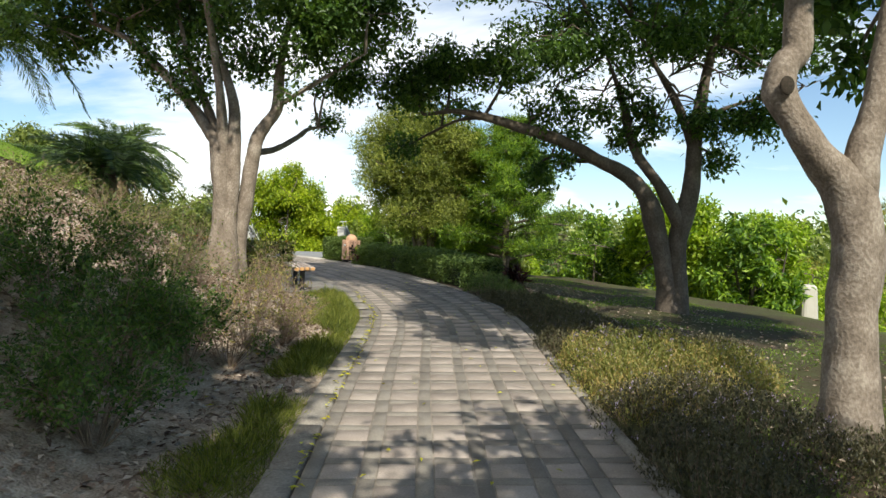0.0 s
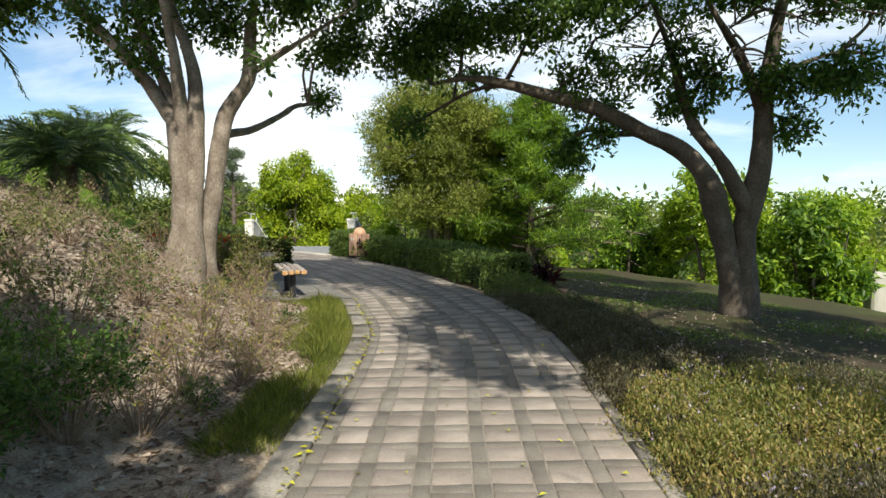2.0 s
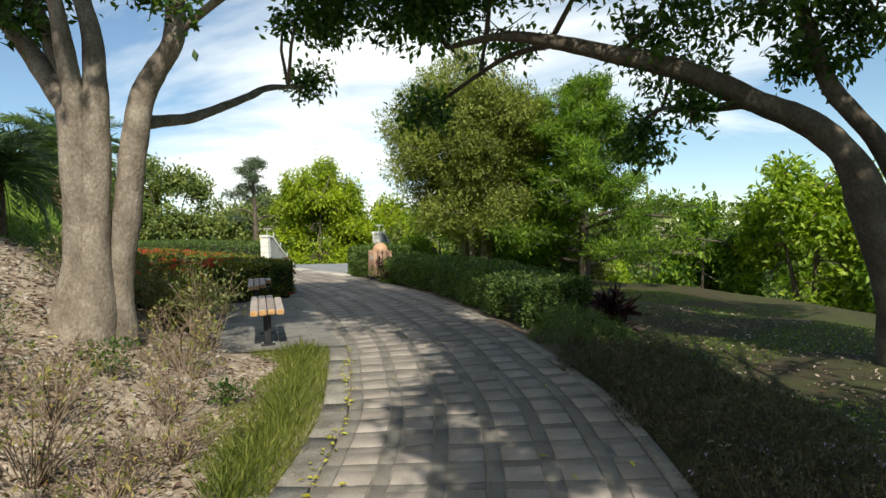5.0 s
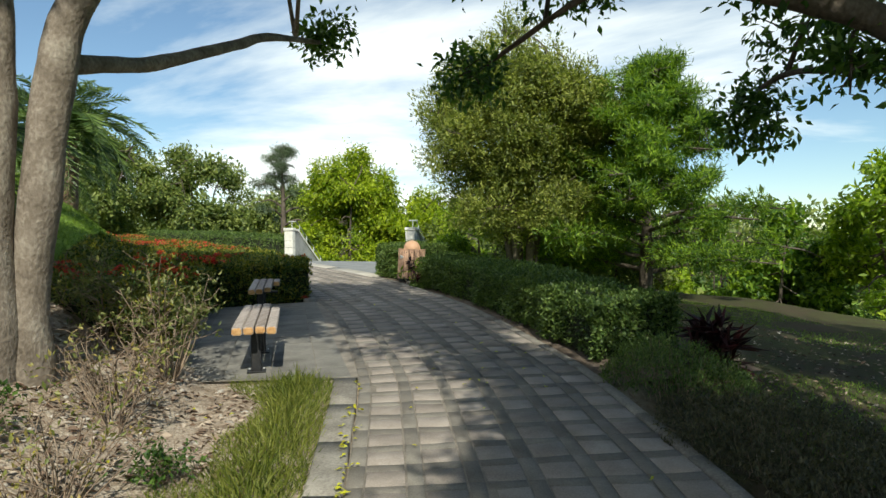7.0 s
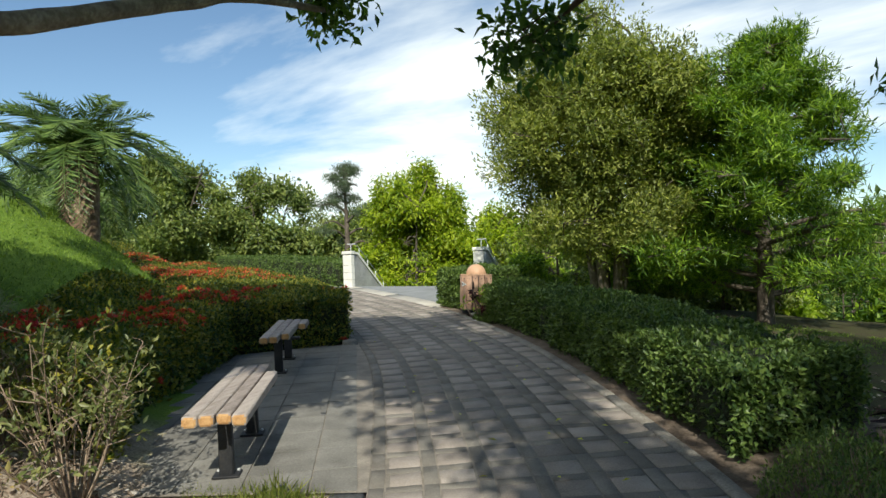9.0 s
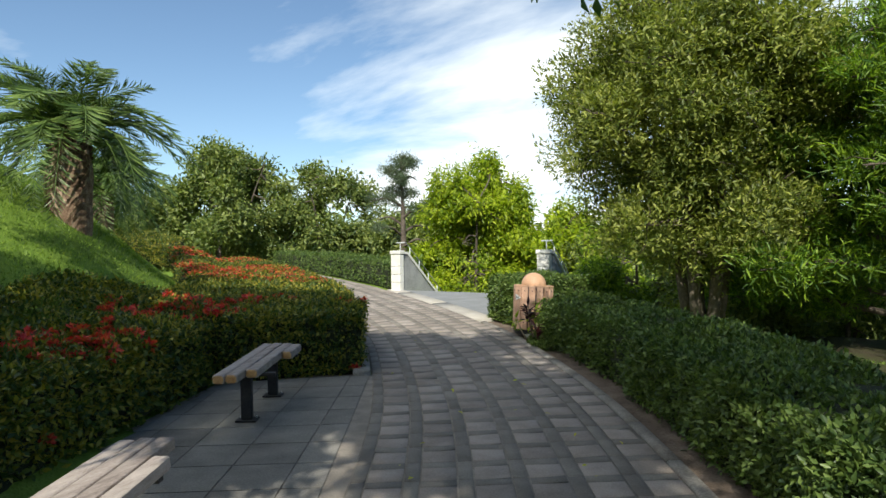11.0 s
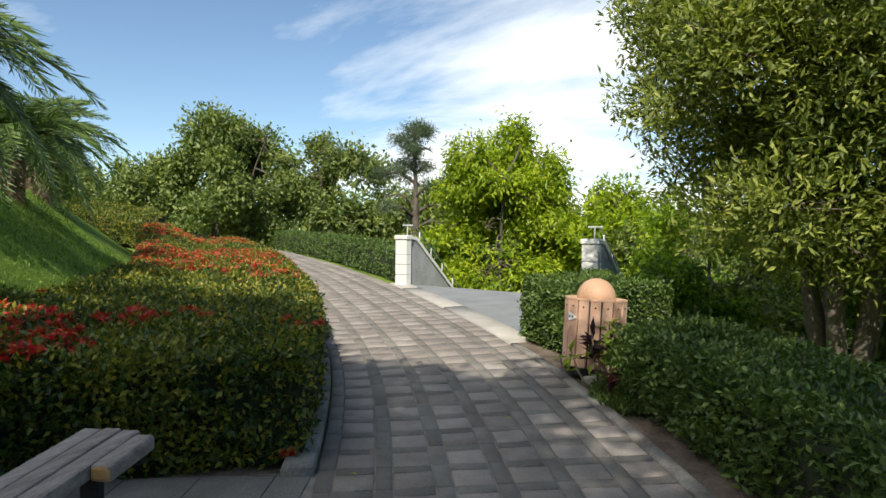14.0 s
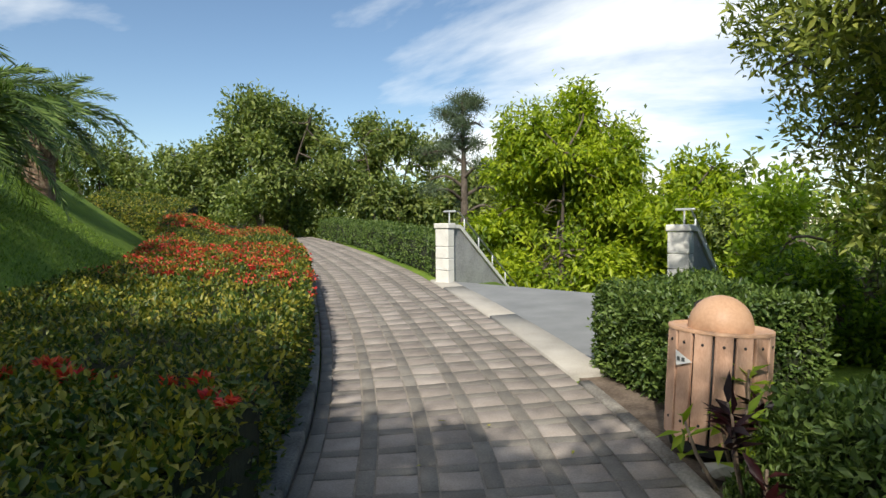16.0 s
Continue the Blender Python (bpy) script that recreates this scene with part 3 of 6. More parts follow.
kerb_run("kerb", "worn grey concrete kerb beside the paved path", edge_between(EL, -8, 12.6, 0.012), edge_between(EL, -8, 12.6, 0.22), M_KERB, 0.002, lip=0.006)
kerb_run("hedge_kerb", "dark concrete kerb along the flowering hedge", edge_between(EL, 17.0, 33, 0.015), edge_between(EL, 17.0, 33, 0.2), M_KERB, 0.05)
kerb_run("pale_kerb", "pale stone band between path and landing", edge_between(ER, 21.0, 25.9, -0.02), edge_between(ER, 21.0, 25.9, -0.36), M_BAND, 0.012, step=2.6, gap=0.002)
kerb_run("path_border", "narrow concrete edging of the paved path", edge_between(ER, -6, 20.95, -0.01), edge_between(ER, -6, 20.95, -0.11), M_KERB, 0.008, depth=0.2)

def soil_bed(label, front, back):
    n = 60
    front, back = np.asarray(front, float), np.asarray(back, float)
    k = np.linspace(0, 1, n)
    F = np.stack([np.interp(k, np.linspace(0, 1, len(front)), front[:, j]) for j in (0, 1)], -1)
    B = np.stack([np.interp(k, np.linspace(0, 1, len(back)), back[:, j]) for j in (0, 1)], -1)
    rings = []
    for w in np.linspace(0, 1, 9):
        xy = F + (B - F) * w
        z = np.maximum(ground_z(xy[:, 0], xy[:, 1]), SLOPE * xy[:, 1] - 0.05) + 0.012 * math.sin(w * math.pi) + 0.006
        rings.append(np.c_[xy, z + 0.008 * np.sin(xy[:, 0] * 9 + w * 20) * np.sin(xy[:, 1] * 11)])
    v = np.stack(rings, 1)
    ids = np.arange(v.shape[0] * 9).reshape(-1, 9)
    q = np.stack([ids[:-1, :-1], ids[:-1, 1:], ids[1:, 1:], ids[1:, :-1]], -1).reshape(-1, 4)
    tagged(new("soil_bed", smooth(mesh_np("soil_bed", v.reshape(-1, 3), q, M_SOIL))), label, "soil", kind="structure")


soil_bed("brown soil bed under the box hedge", edge_between(ER, 12.4, 21.3, -0.1), edge_between(ER, 12.6, 20.9, -1.7))
soil_bed("brown soil bed under the flowering hedge", edge_between(EL, 17.0, 31, 0.2), edge_between(EL, 17.0, 31, 1.2))

# bench alcove: slabs in a grid beside the path
alcove = thing("bench_alcove_paving", "grey stone slabs paving the bench alcove", "paving", kind="structure")


def inside(poly, x, y):
    hit = False
    for k in range(len(poly)):
        (x1, y1), (x2, y2) = poly[k], poly[k - 1]
        if (y1 > y) != (y2 > y) and x < (x2 - x1) * (y - y1) / (y2 - y1) + x1:
            hit = not hit
    return hit


def slab_clip(poly, x0, x1, y0, y1):
    """A rectangle clipped by a convex polygon."""
    pts = [(x0, y0), (x1, y0), (x1, y1), (x0, y1)]
    n = len(poly)
    for k in range(n):
        (ax, ay), (bx, by) = poly[k], poly[(k + 1) % n]
        out = []
        for j in range(len(pts)):
            p, q = pts[j], pts[(j + 1) % len(pts)]
            sp = (bx - ax) * (p[1] - ay) - (by - ay) * (p[0] - ax)
            sq = (bx - ax) * (q[1] - ay) - (by - ay) * (q[0] - ax)
            if sp >= 0:
                out.append(p)
            if (sp >= 0) != (sq >= 0):
                t = sp / (sp - sq)
                out.append((p[0] + t * (q[0] - p[0]), p[1] + t * (q[1] - p[1])))
        pts = out
        if len(pts) < 3:
            return []
    return pts


ALCOVE = [(-1.80, 12.5), (-2.33, 14.0), (-3.08, 15.7), (-3.86, 17.12), (-5.15, 16.4), (-4.5, 14.1), (-3.35, 12.2)]


def lay_slabs():
    ca, sa = math.cos(radians(23)), math.sin(radians(23))
    rot = [(x * ca + y * sa, -x * sa + y * ca) for x, y in ALCOVE]
    hull = [rot[0], rot[3], rot[4], rot[5], rot[6]]
    w = 0.42
    for i in range(-12, 30):
        for j in range(0, 60):
            x0, y0 = i * w + (j % 2) * 0.0, j * 0.42
            pts = slab_clip(hull, x0 + 0.004, x0 + w - 0.004, y0 + 0.004, y0 + 0.412)
            if len(pts) < 3:
                continue
            bm = bmesh.new()
            top = [bm.verts.new((x * ca - y * sa, x * sa + y * ca, SLOPE * (x * sa + y * ca) + 0.002 - 0.0)) for x, y in pts]
            face = bm.faces.new(top)
            ex = bmesh.ops.extrude_face_region(bm, geom=[face])
            bmesh.ops.translate(bm, vec=(0, 0, -0.06), verts=[g for g in ex["geom"] if isinstance(g, bmesh.types.BMVert)])
            part("slab", bm, M_SLAB, alcove)


lay_slabs()
bm = bmesh.new()
bv = [bm.verts.new((x, y, SLOPE * y - 0.006)) for x, y in [(-1.72, 12.5), (-2.25, 14.0), (-3.0, 15.7), (-3.8, 17.15), (-5.25, 16.4), (-4.6, 14.1), (-3.4, 12.15)]]
bm.faces.new(bv)
part("mortar_bed", bm, M_JOINT, alcove)

# landing at the head of the stairs, between the gate piers
landing = thing("stair_landing", "smooth grey concrete landing at the stair head", "landing", kind="structure")
LAND = [(-4.25, 21.5), (-5.65, 23.1), (-7.55, 25.3), (-7.95, 25.75), (-4.1, 24.95), (-3.6, 24.0), (-3.6, 22.0)]
bm = bmesh.new()
lv = [bm.verts.new((x, y, SLOPE * y + 0.004)) for x, y in LAND]
face = bm.faces.new(lv)
ex = bmesh.ops.extrude_face_region(bm, geom=[face])
bmesh.ops.translate(bm, vec=(0, 0, -1.0), verts=[g for g in ex["geom"] if isinstance(g, bmesh.types.BMVert)])
bmesh.ops.recalc_face_normals(bm, faces=bm.faces)
part("landing_slab", bm, M_ROAD, landing)
stairs = thing("stairs", "grey concrete stairs going down beyond the landing", "stairs", kind="structure")
ED, EN = Vector((0.979, -0.203, 0)), Vector((0.203, 0.979, 0))
for k in range(9):
    mid = Vector((-6.0, 25.37, 0)) + EN * (0.02 + 0.3 * k + 0.15)
    part("stair_step", box_bm((3.5, 0.3, 0.8), mid + Vector((0, 0, 1.36 - 0.17 * (k + 1) - 0.4)), 0.01, Matrix.Rotation(math.atan2(ED.y, ED.x), 3, "Z")), M_ROAD, stairs)


def gate_pier(at, top, label):
    """White stone pier with cap and a sloping parapet wall that follows the stairs down."""
    root = thing("gate_pier", label, "stone pier", "piers at the stair head", at=at)
    rz = Matrix.Rotation(math.atan2(ED.y, ED.x), 3, "Z")
    h = top - at[2]
    zs = [-0.12, 0.2, 0.4, 0.6, h - 0.10]
    for a, b in zip(zs[:-1], zs[1:]):
        part("pier_block", box_bm((0.29, 0.16, b - a - 0.006), -EN * 0.07 + Vector((0, 0, (a + b) / 2)), 0.008, rz), M_WHITE, root)
    part("cap", box_bm((0.33, 0.2, 0.09), -EN * 0.07 + Vector((0, 0, h - 0.045)), 0.012, rz), M_WHITE, root, "pale bevelled cap stone")
    bm = bmesh.new()
    prof = [(0.012, -1.6), (0.012, h - 0.09), (0.2, h - 0.11), (2.2, h - 1.78), (2.2, -2.2)]
    for sx in (-0.09, 0.09):
        bm.faces.new([bm.verts.new(ED * sx + EN * a + Vector((0, 0, b))) for a, b in prof])
    bm.verts.ensure_lookup_table()
    n = len(prof)
    for k in range(n):
        bm.faces.new([bm.verts[k], bm.verts[(k + 1) % n], bm.verts[n + (k + 1) % n], bm.verts[n + k]])
    bmesh.ops.recalc_face_normals(bm, faces=bm.faces)
    part("parapet_wall", bm, M_GREYSTONE, root, "rough grey carved stone wall")
    bm = bmesh.new()
    cop = [(0.034, h - 0.085), (0.2, h - 0.09), (2.25, h - 1.78), (2.25, h - 1.72), (0.22, h - 0.03), (0.034, h - 0.025)]
    for sx in (-0.12, 0.12):
        bm.faces.new([bm.verts.new(ED * sx + EN * a + Vector((0, 0, b))) for a, b in cop])
    bm.verts.ensure_lookup_table()
    n = len(cop)
    for k in range(n):
        bm.faces.new([bm.verts[k], bm.verts[(k + 1) % n], bm.verts[n + (k + 1) % n], bm.verts[n + k]])
    bmesh.ops.recalc_face_normals(bm, faces=bm.faces)
    part("coping", bm, M_WHITE, root)
    rail = [(0.05, h), (0.05, h + 0.2), (0.3, h + 0.2), (2.3, h - 1.45)]
    pts = [np.array(ED * 0.0 + EN * a + Vector((0, 0, b))) for a, b in rail]
    mesh_part("handrail", tubes_mesh("handrail", [(np.array(pts), [0.014] * 4)], M_RAIL, 6), root, "thin pale metal handrail")
    for a in (0.45, 0.85, 1.25, 1.65, 2.05):
        z0 = h - 0.08 - (a - 0.37) * 0.845
        p0, p1 = ED * 0.0 + EN * a + Vector((0, 0, z0)), ED * 0.0 + EN * a + Vector((0, 0, z0 + 0.22))
        mesh_part("rail_post", tubes_mesh("rail_post", [(np.array([p0, p1]), [0.014, 0.014])], M_RAIL, 6), root)
    bar = [np.array(ED * e + EN * 0.05 + Vector((0, 0, h + 0.2))) for e in (-0.12, 0.14)]
    mesh_part("rail_bar", tubes_mesh("rail_bar", [(np.array(bar), [0.016, 0.016])], M_RAIL, 6), root)
    return root


gate_pier((-7.82, 25.65, 1.385), 2.38, "white stone gate pier with carved parapet and handrail")
gate_pier((-3.92, 25.1, 1.345), 2.33, "white stone gate pier beside clipped box hedge")


# ---- benches and bin ----
def plank(length, w, h, rg):
    bm = box_bm((w, length, h), (0, 0, 0), 0.016, segs=2)
    for v in bm.verts:
        v.co.x += rg.normal() * 0.0015
        v.co.z += rg.normal() * 0.001
    for f in bm.faces:
        if abs(f.normal.y) > 0.9:
            f.material_index = 1
    return bm


def bench(at, turn, planks, legs, label):
    """planks: shift along the bench and length of each of the four boards; legs: sideways and along."""
    rg = np.random.default_rng(int(abs(at[0]) * 100))
    root = thing("bench", label, "bench", "benches in the alcove", at=at)
    root.rotation_euler = (math.atan(SLOPE), 0, radians(turn))
    for k, (s, ln) in enumerate(planks):
        x = (k - 1.5) * 0.1
        bm = plank(ln, 0.092, 0.072, rg)
        bmesh.ops.translate(bm, vec=(x, s, 0.425 + rg.normal() * 0.002), verts=bm.verts)
        ob = part("seat_plank", bm, M_WOOD, root)
        ob.data.materials.append(M_ENDWOOD)
    for x, y in legs:
        part("bracket", box_bm((0.36, 0.05, 0.03), (0, y, 0.374), 0.004), M_STEEL, root)
        part("leg", box_bm((0.09, 0.055, 0.40), (x, y, 0.17), 0.008), M_STEEL, root)
        part("foot_plate", box_bm((0.17, 0.12, 0.014), (x, y, -0.0), 0.003), M_STEEL, root)
        for e in (-0.065, 0.065):
            part("bolt", box_bm((0.018, 0.018, 0.016), (x + e, y + 0.04, 0.013), 0.003), M_RAIL, root)
    return root


bench((-2.90, 12.97, SLOPE * 12.97 + 0.012), 22, [(0.04, 1.44), (0.05, 1.46), (0.06, 1.44), (-0.1, 1.2)], [(0, -0.42), (0, 0.42)], "weathered grey-pink wooden plank bench on dark steel legs")
bench((-4.03, 15.57, SLOPE * 15.57 + 0.012), 22.3, [(0.07, 1.34), (0.07, 1.34), (0.15, 1.14), (0.47, 0.37)], [(-0.06, -0.2), (-0.06, 0.57)], "weathered plank bench with one short and one shifted plank")


def litter_bin(at, turn):
    root = thing("litter_bin", "salmon slatted litter bin with smooth dome lid", "litter bin", at=at)
    root.rotation_euler = (radians(-1.5), radians(2.4), radians(turn))
    R, H, Z0 = 0.265, 0.60, 0.07
    n = 16
    for k in range(n):
        a = 2 * math.pi * (k + 0.5) / n
        bm = box_bm((2 * R * math.sin(math.pi / n) - 0.012, 0.022, H), (0, 0, 0), 0.004)
        bmesh.ops.rotate(bm, cent=(0, 0, 0), matrix=Matrix.Rotation(a + math.pi / 2, 3, "Z"), verts=bm.verts)
        bmesh.ops.translate(bm, vec=(R * math.cos(a), R * math.sin(a), Z0 + H / 2), verts=bm.verts)
        slat = part("slat", bm, M_BINWOOD, root)
        for z in (0.1, H - 0.06):
            bm = bmesh.new()
            bmesh.ops.create_uvsphere(bm, u_segments=6, v_segments=4, radius=0.009)
            bmesh.ops.translate(bm, vec=((R + 0.011) * math.cos(a), (R + 0.011) * math.sin(a), Z0 + z), verts=bm.verts)
            part("screw", bm, M_STEEL, slat)

    def lathe(prof, seg=32):
        bm = bmesh.new()
        rings = [[bm.verts.new((r * math.cos(2 * math.pi * k / seg), r * math.sin(2 * math.pi * k / seg), z)) for k in range(seg)] for r, z in prof]
        for a, b in zip(rings[:-1], rings[1:]):
            for k in range(seg):
                bm.faces.new([a[k], a[(k + 1) % seg], b[(k + 1) % seg], b[k]])
        bm.faces.new(rings[-1])
        for f in bm.faces:
            f.smooth = True
        return bm

    part("liner", lathe([(R - 0.023, 0.0), (R - 0.018, 0.03), (R - 0.015, Z0 + H - 0.02), (R - 0.05, Z0 + H - 0.015)]), M_STEEL, root, "dark metal liner and base")
    part("rim", lathe([(R + 0.016, Z0 + H - 0.004), (R + 0.016, Z0 + H + 0.014), (R - 0.0, Z0 + H + 0.016), (R - 0.01, Z0 + H + 0.004), (0.165, Z0 + H + 0.002)]), M_DOME, root, "painted flat rim round the lid")
    rd = 0.175
    prof = [(rd * 1.0, Z0 + H - 0.01)] + [(rd * math.cos(t), Z0 + H + 0.02 + rd * math.sin(t)) for t in np.linspace(0, 1.5, 12)]
    part("dome_lid", lathe(prof), M_DOME, root, "smooth salmon dome lid")
    # the hooded slot in the dome
    bm = bmesh.new()
    prev = None
    for k in range(9):
        a = math.pi * 0.62 + (k / 8) * math.pi * 0.5
        pair = []
        for e, rr in ((0.62, rd + 0.012), (0.62, rd - 0.002), (0.12, rd - 0.002)):
            e2 = e + 0.22 * math.sin(math.pi * k / 8) * (1 if e > 0.5 else 0)
            pair.append(bm.verts.new((rr * math.cos(e2) * math.cos(a), rr * math.cos(e2) * math.sin(a), Z0 + H + 0.02 + rr * math.sin(e2))))
        if prev:
            bm.faces.new([prev[0], pair[0], pair[1], prev[1]])
        prev = pair
    part("hood_edge", bm, M_STEEL, root)
    bm = bmesh.new()
    prev = None
    for k in range(9):
        a = math.pi * 0.64 + (k / 8) * math.pi * 0.46
        pair = []
        for e in (0.18, 0.60 + 0.2 * math.sin(math.pi * k / 8)):
            pair.append(bm.verts.new(((rd + 0.003) * math.cos(e) * math.cos(a), (rd + 0.003) * math.cos(e) * math.sin(a), Z0 + H + 0.02 + (rd + 0.003) * math.sin(e))))
        if prev:
            bm.faces.new([prev[0], pair[0], pair[1], prev[1]])
        prev = pair
    part("flap", bm, M_SIGN, root, "pale grey flap in the lid opening")
    # small sign plate with unreadable marks
    a0 = math.radians(238) - radians(turn)
    bm = bmesh.new()
    pts = [(-0.055, 0.05), (0.06, 0.0), (-0.045, -0.035)]
    for dz in (0.0, 0.004):
        bm.faces.new([bm.verts.new((x, -dz, z)) for x, z in pts])
    bmesh.ops.rotate(bm, cent=(0, 0, 0), matrix=Matrix.Rotation(a0 + math.pi / 2, 3, "Z"), verts=bm.verts)
    bmesh.ops.translate(bm, vec=((R + 0.02) * math.cos(a0), (R + 0.02) * math.sin(a0), Z0 + H - 0.16), verts=bm.verts)
    sign = part("sign_plate", bm, M_SIGN, root, "small white pointed sign plate with grey marks")
    for dx in (-0.03, 0.002):
        bm = box_bm((0.02, 0.002, 0.022), (dx, -0.006, 0.005))
        bmesh.ops.rotate(bm, cent=(0, 0, 0), matrix=Matrix.Rotation(a0 + math.pi / 2, 3, "Z"), verts=bm.verts)
        bmesh.ops.translate(bm, vec=((R + 0.02) * math.cos(a0), (R + 0.02) * math.sin(a0), Z0 + H - 0.16), verts=bm.verts)
        part("mark", bm, M_INK, sign)
    return root


litter_bin((-2.88, 20.05, SLOPE * 20.05 - 0.01), 0)


# ---- hedges ----
def sheet_points(front, back, height, n, rg, wobble=0.06, round_edge=0.12, seed=1, top_share=0.55, end_share=0.07):
    """Points and outward normals on the skin of a hedge between two lines."""
    front, back = np.asarray(front, float), np.asarray(back, float)

    def at(line, t):
        seg = np.r_[0, np.cumsum(np.hypot(*np.diff(line, axis=0).T))]
        return np.stack([np.interp(t * seg[-1], seg, line[:, k]) for k in (0, 1)], -1)

    t = rg.uniform(0, 1, n)
    kind = rg.uniform(0, 1, n)
    F, B = at(front, t), at(back, t)
    across = unit(B - F)
    pos, nrm = np.zeros((n, 3)), np.zeros((n, 3))
    top = kind < top_share
    fs = (kind >= top_share) & (kind < top_share + (1 - top_share) * 0.62) & (kind < 1 - end_share)
    bs = (kind >= top_share + (1 - top_share) * 0.62) & (kind < 1 - end_share)
    ends = kind >= 1 - end_share
    w = rg.uniform(0, 1, n)
    hz = rg.uniform(0.02, 1, n) ** 0.85
    edge = np.minimum(w, 1 - w) * np.linalg.norm(B - F, axis=1)
    xy = F + (B - F) * w[:, None]
    drop = round_edge * np.exp(-edge / 0.09)
    pos[top] = np.c_[xy, height - drop][top]
    nrm[top] = (0, 0, 1)
    for m, base, sgn in ((fs, F, -1), (bs, B, 1)):
        inset = round_edge * np.exp(-(1 - hz) * height / 0.09)
        pos[m] = np.c_[base - across * sgn * inset[:, None], hz * height][m]
        nrm[m] = np.c_[across * sgn, np.zeros(n)][m]
    tt = np.where(rg.uniform(0, 1, n) < 0.5, 0.0, 1.0)
    Fe, Be = at(front, tt), at(back, tt)
    pos[ends] = np.c_[Fe + (Be - Fe) * w[:, None], hz * height][ends]
    dirn = np.where(tt[:, None] < 0.5, unit(front[0] - front[min(3, len(front) - 1)]), unit(front[-1] - front[-min(4, len(front))]))
    nrm[ends] = np.c_[dirn, np.zeros(n)][ends]
    pos += nrm * (wobble * wave(pos, seed, 3.2) + 0.4 * wobble * wave(pos, seed + 3, 9.0))[:, None]
    return pos, nrm


def hedge(name, label, front, back, height, n, mat, leaf=0.05, seed=1, follow=None, core_h=0.9, top_share=0.55, wobble=0.06, per=5, group="", width=0.5, end_share=0.07):
    rg = np.random.default_rng(seed)
    root = thing(name, label, "hedge", group)
    zof = follow or (lambda x, y: SLOPE * np.asarray(y) - 0.02)
    pos, nrm = sheet_points(front, back, height, n // per, rg, wobble, 0.1, seed, top_share, end_share)
    pos[:, 2] += zof(pos[:, 0], pos[:, 1])
    pos -= nrm * rg.uniform(0, 0.05, len(pos))[:, None]
    a = clusters(pos, nrm, per, leaf, width, leaf * 0.45, rg, -0.25)
    mesh_part("foliage", leaf_mesh("foliage", *a, mat), root)
    # near-black inner sheet: the shade between the leaves put into its colour
    m = 40
    f, b = np.asarray(front, float), np.asarray(back, float)

    def at(line, t):
        seg = np.r_[0, np.cumsum(np.hypot(*np.diff(line, axis=0).T))]
        return np.stack([np.interp(t * seg[-1], seg, line[:, k]) for k in (0, 1)], -1)

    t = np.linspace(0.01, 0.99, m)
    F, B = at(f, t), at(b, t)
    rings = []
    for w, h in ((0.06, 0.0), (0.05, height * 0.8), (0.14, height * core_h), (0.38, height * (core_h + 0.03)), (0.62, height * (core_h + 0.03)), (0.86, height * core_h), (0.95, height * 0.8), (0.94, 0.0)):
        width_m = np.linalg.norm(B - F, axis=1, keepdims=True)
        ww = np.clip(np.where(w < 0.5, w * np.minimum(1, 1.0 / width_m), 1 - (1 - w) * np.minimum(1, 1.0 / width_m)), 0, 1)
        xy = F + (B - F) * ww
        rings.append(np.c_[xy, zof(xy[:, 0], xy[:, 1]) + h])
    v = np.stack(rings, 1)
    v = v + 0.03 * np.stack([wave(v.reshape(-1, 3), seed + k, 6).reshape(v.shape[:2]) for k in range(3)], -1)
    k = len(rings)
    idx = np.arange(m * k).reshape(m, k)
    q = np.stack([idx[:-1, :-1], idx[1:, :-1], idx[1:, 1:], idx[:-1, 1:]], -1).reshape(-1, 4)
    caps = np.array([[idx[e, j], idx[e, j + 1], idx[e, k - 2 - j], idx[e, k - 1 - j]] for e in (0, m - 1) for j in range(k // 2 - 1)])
    mesh_part("core", mesh_np("core", v.reshape(-1, 3), np.vstack([q, caps]), M_CORE_SHADE), root)
    return root, pos, nrm


def off_line(line, lo, hi, off):
    return edge_between(line, lo, hi, off)

IX_FRONT_A = [(-3.5, 12.3), (-4.05, 13.2), (-4.55, 14.2), (-4.95, 15.4), (-5.2, 16.3)]
ix_front_b = edge_between(EL, 17.45, 31.5, 0.1)


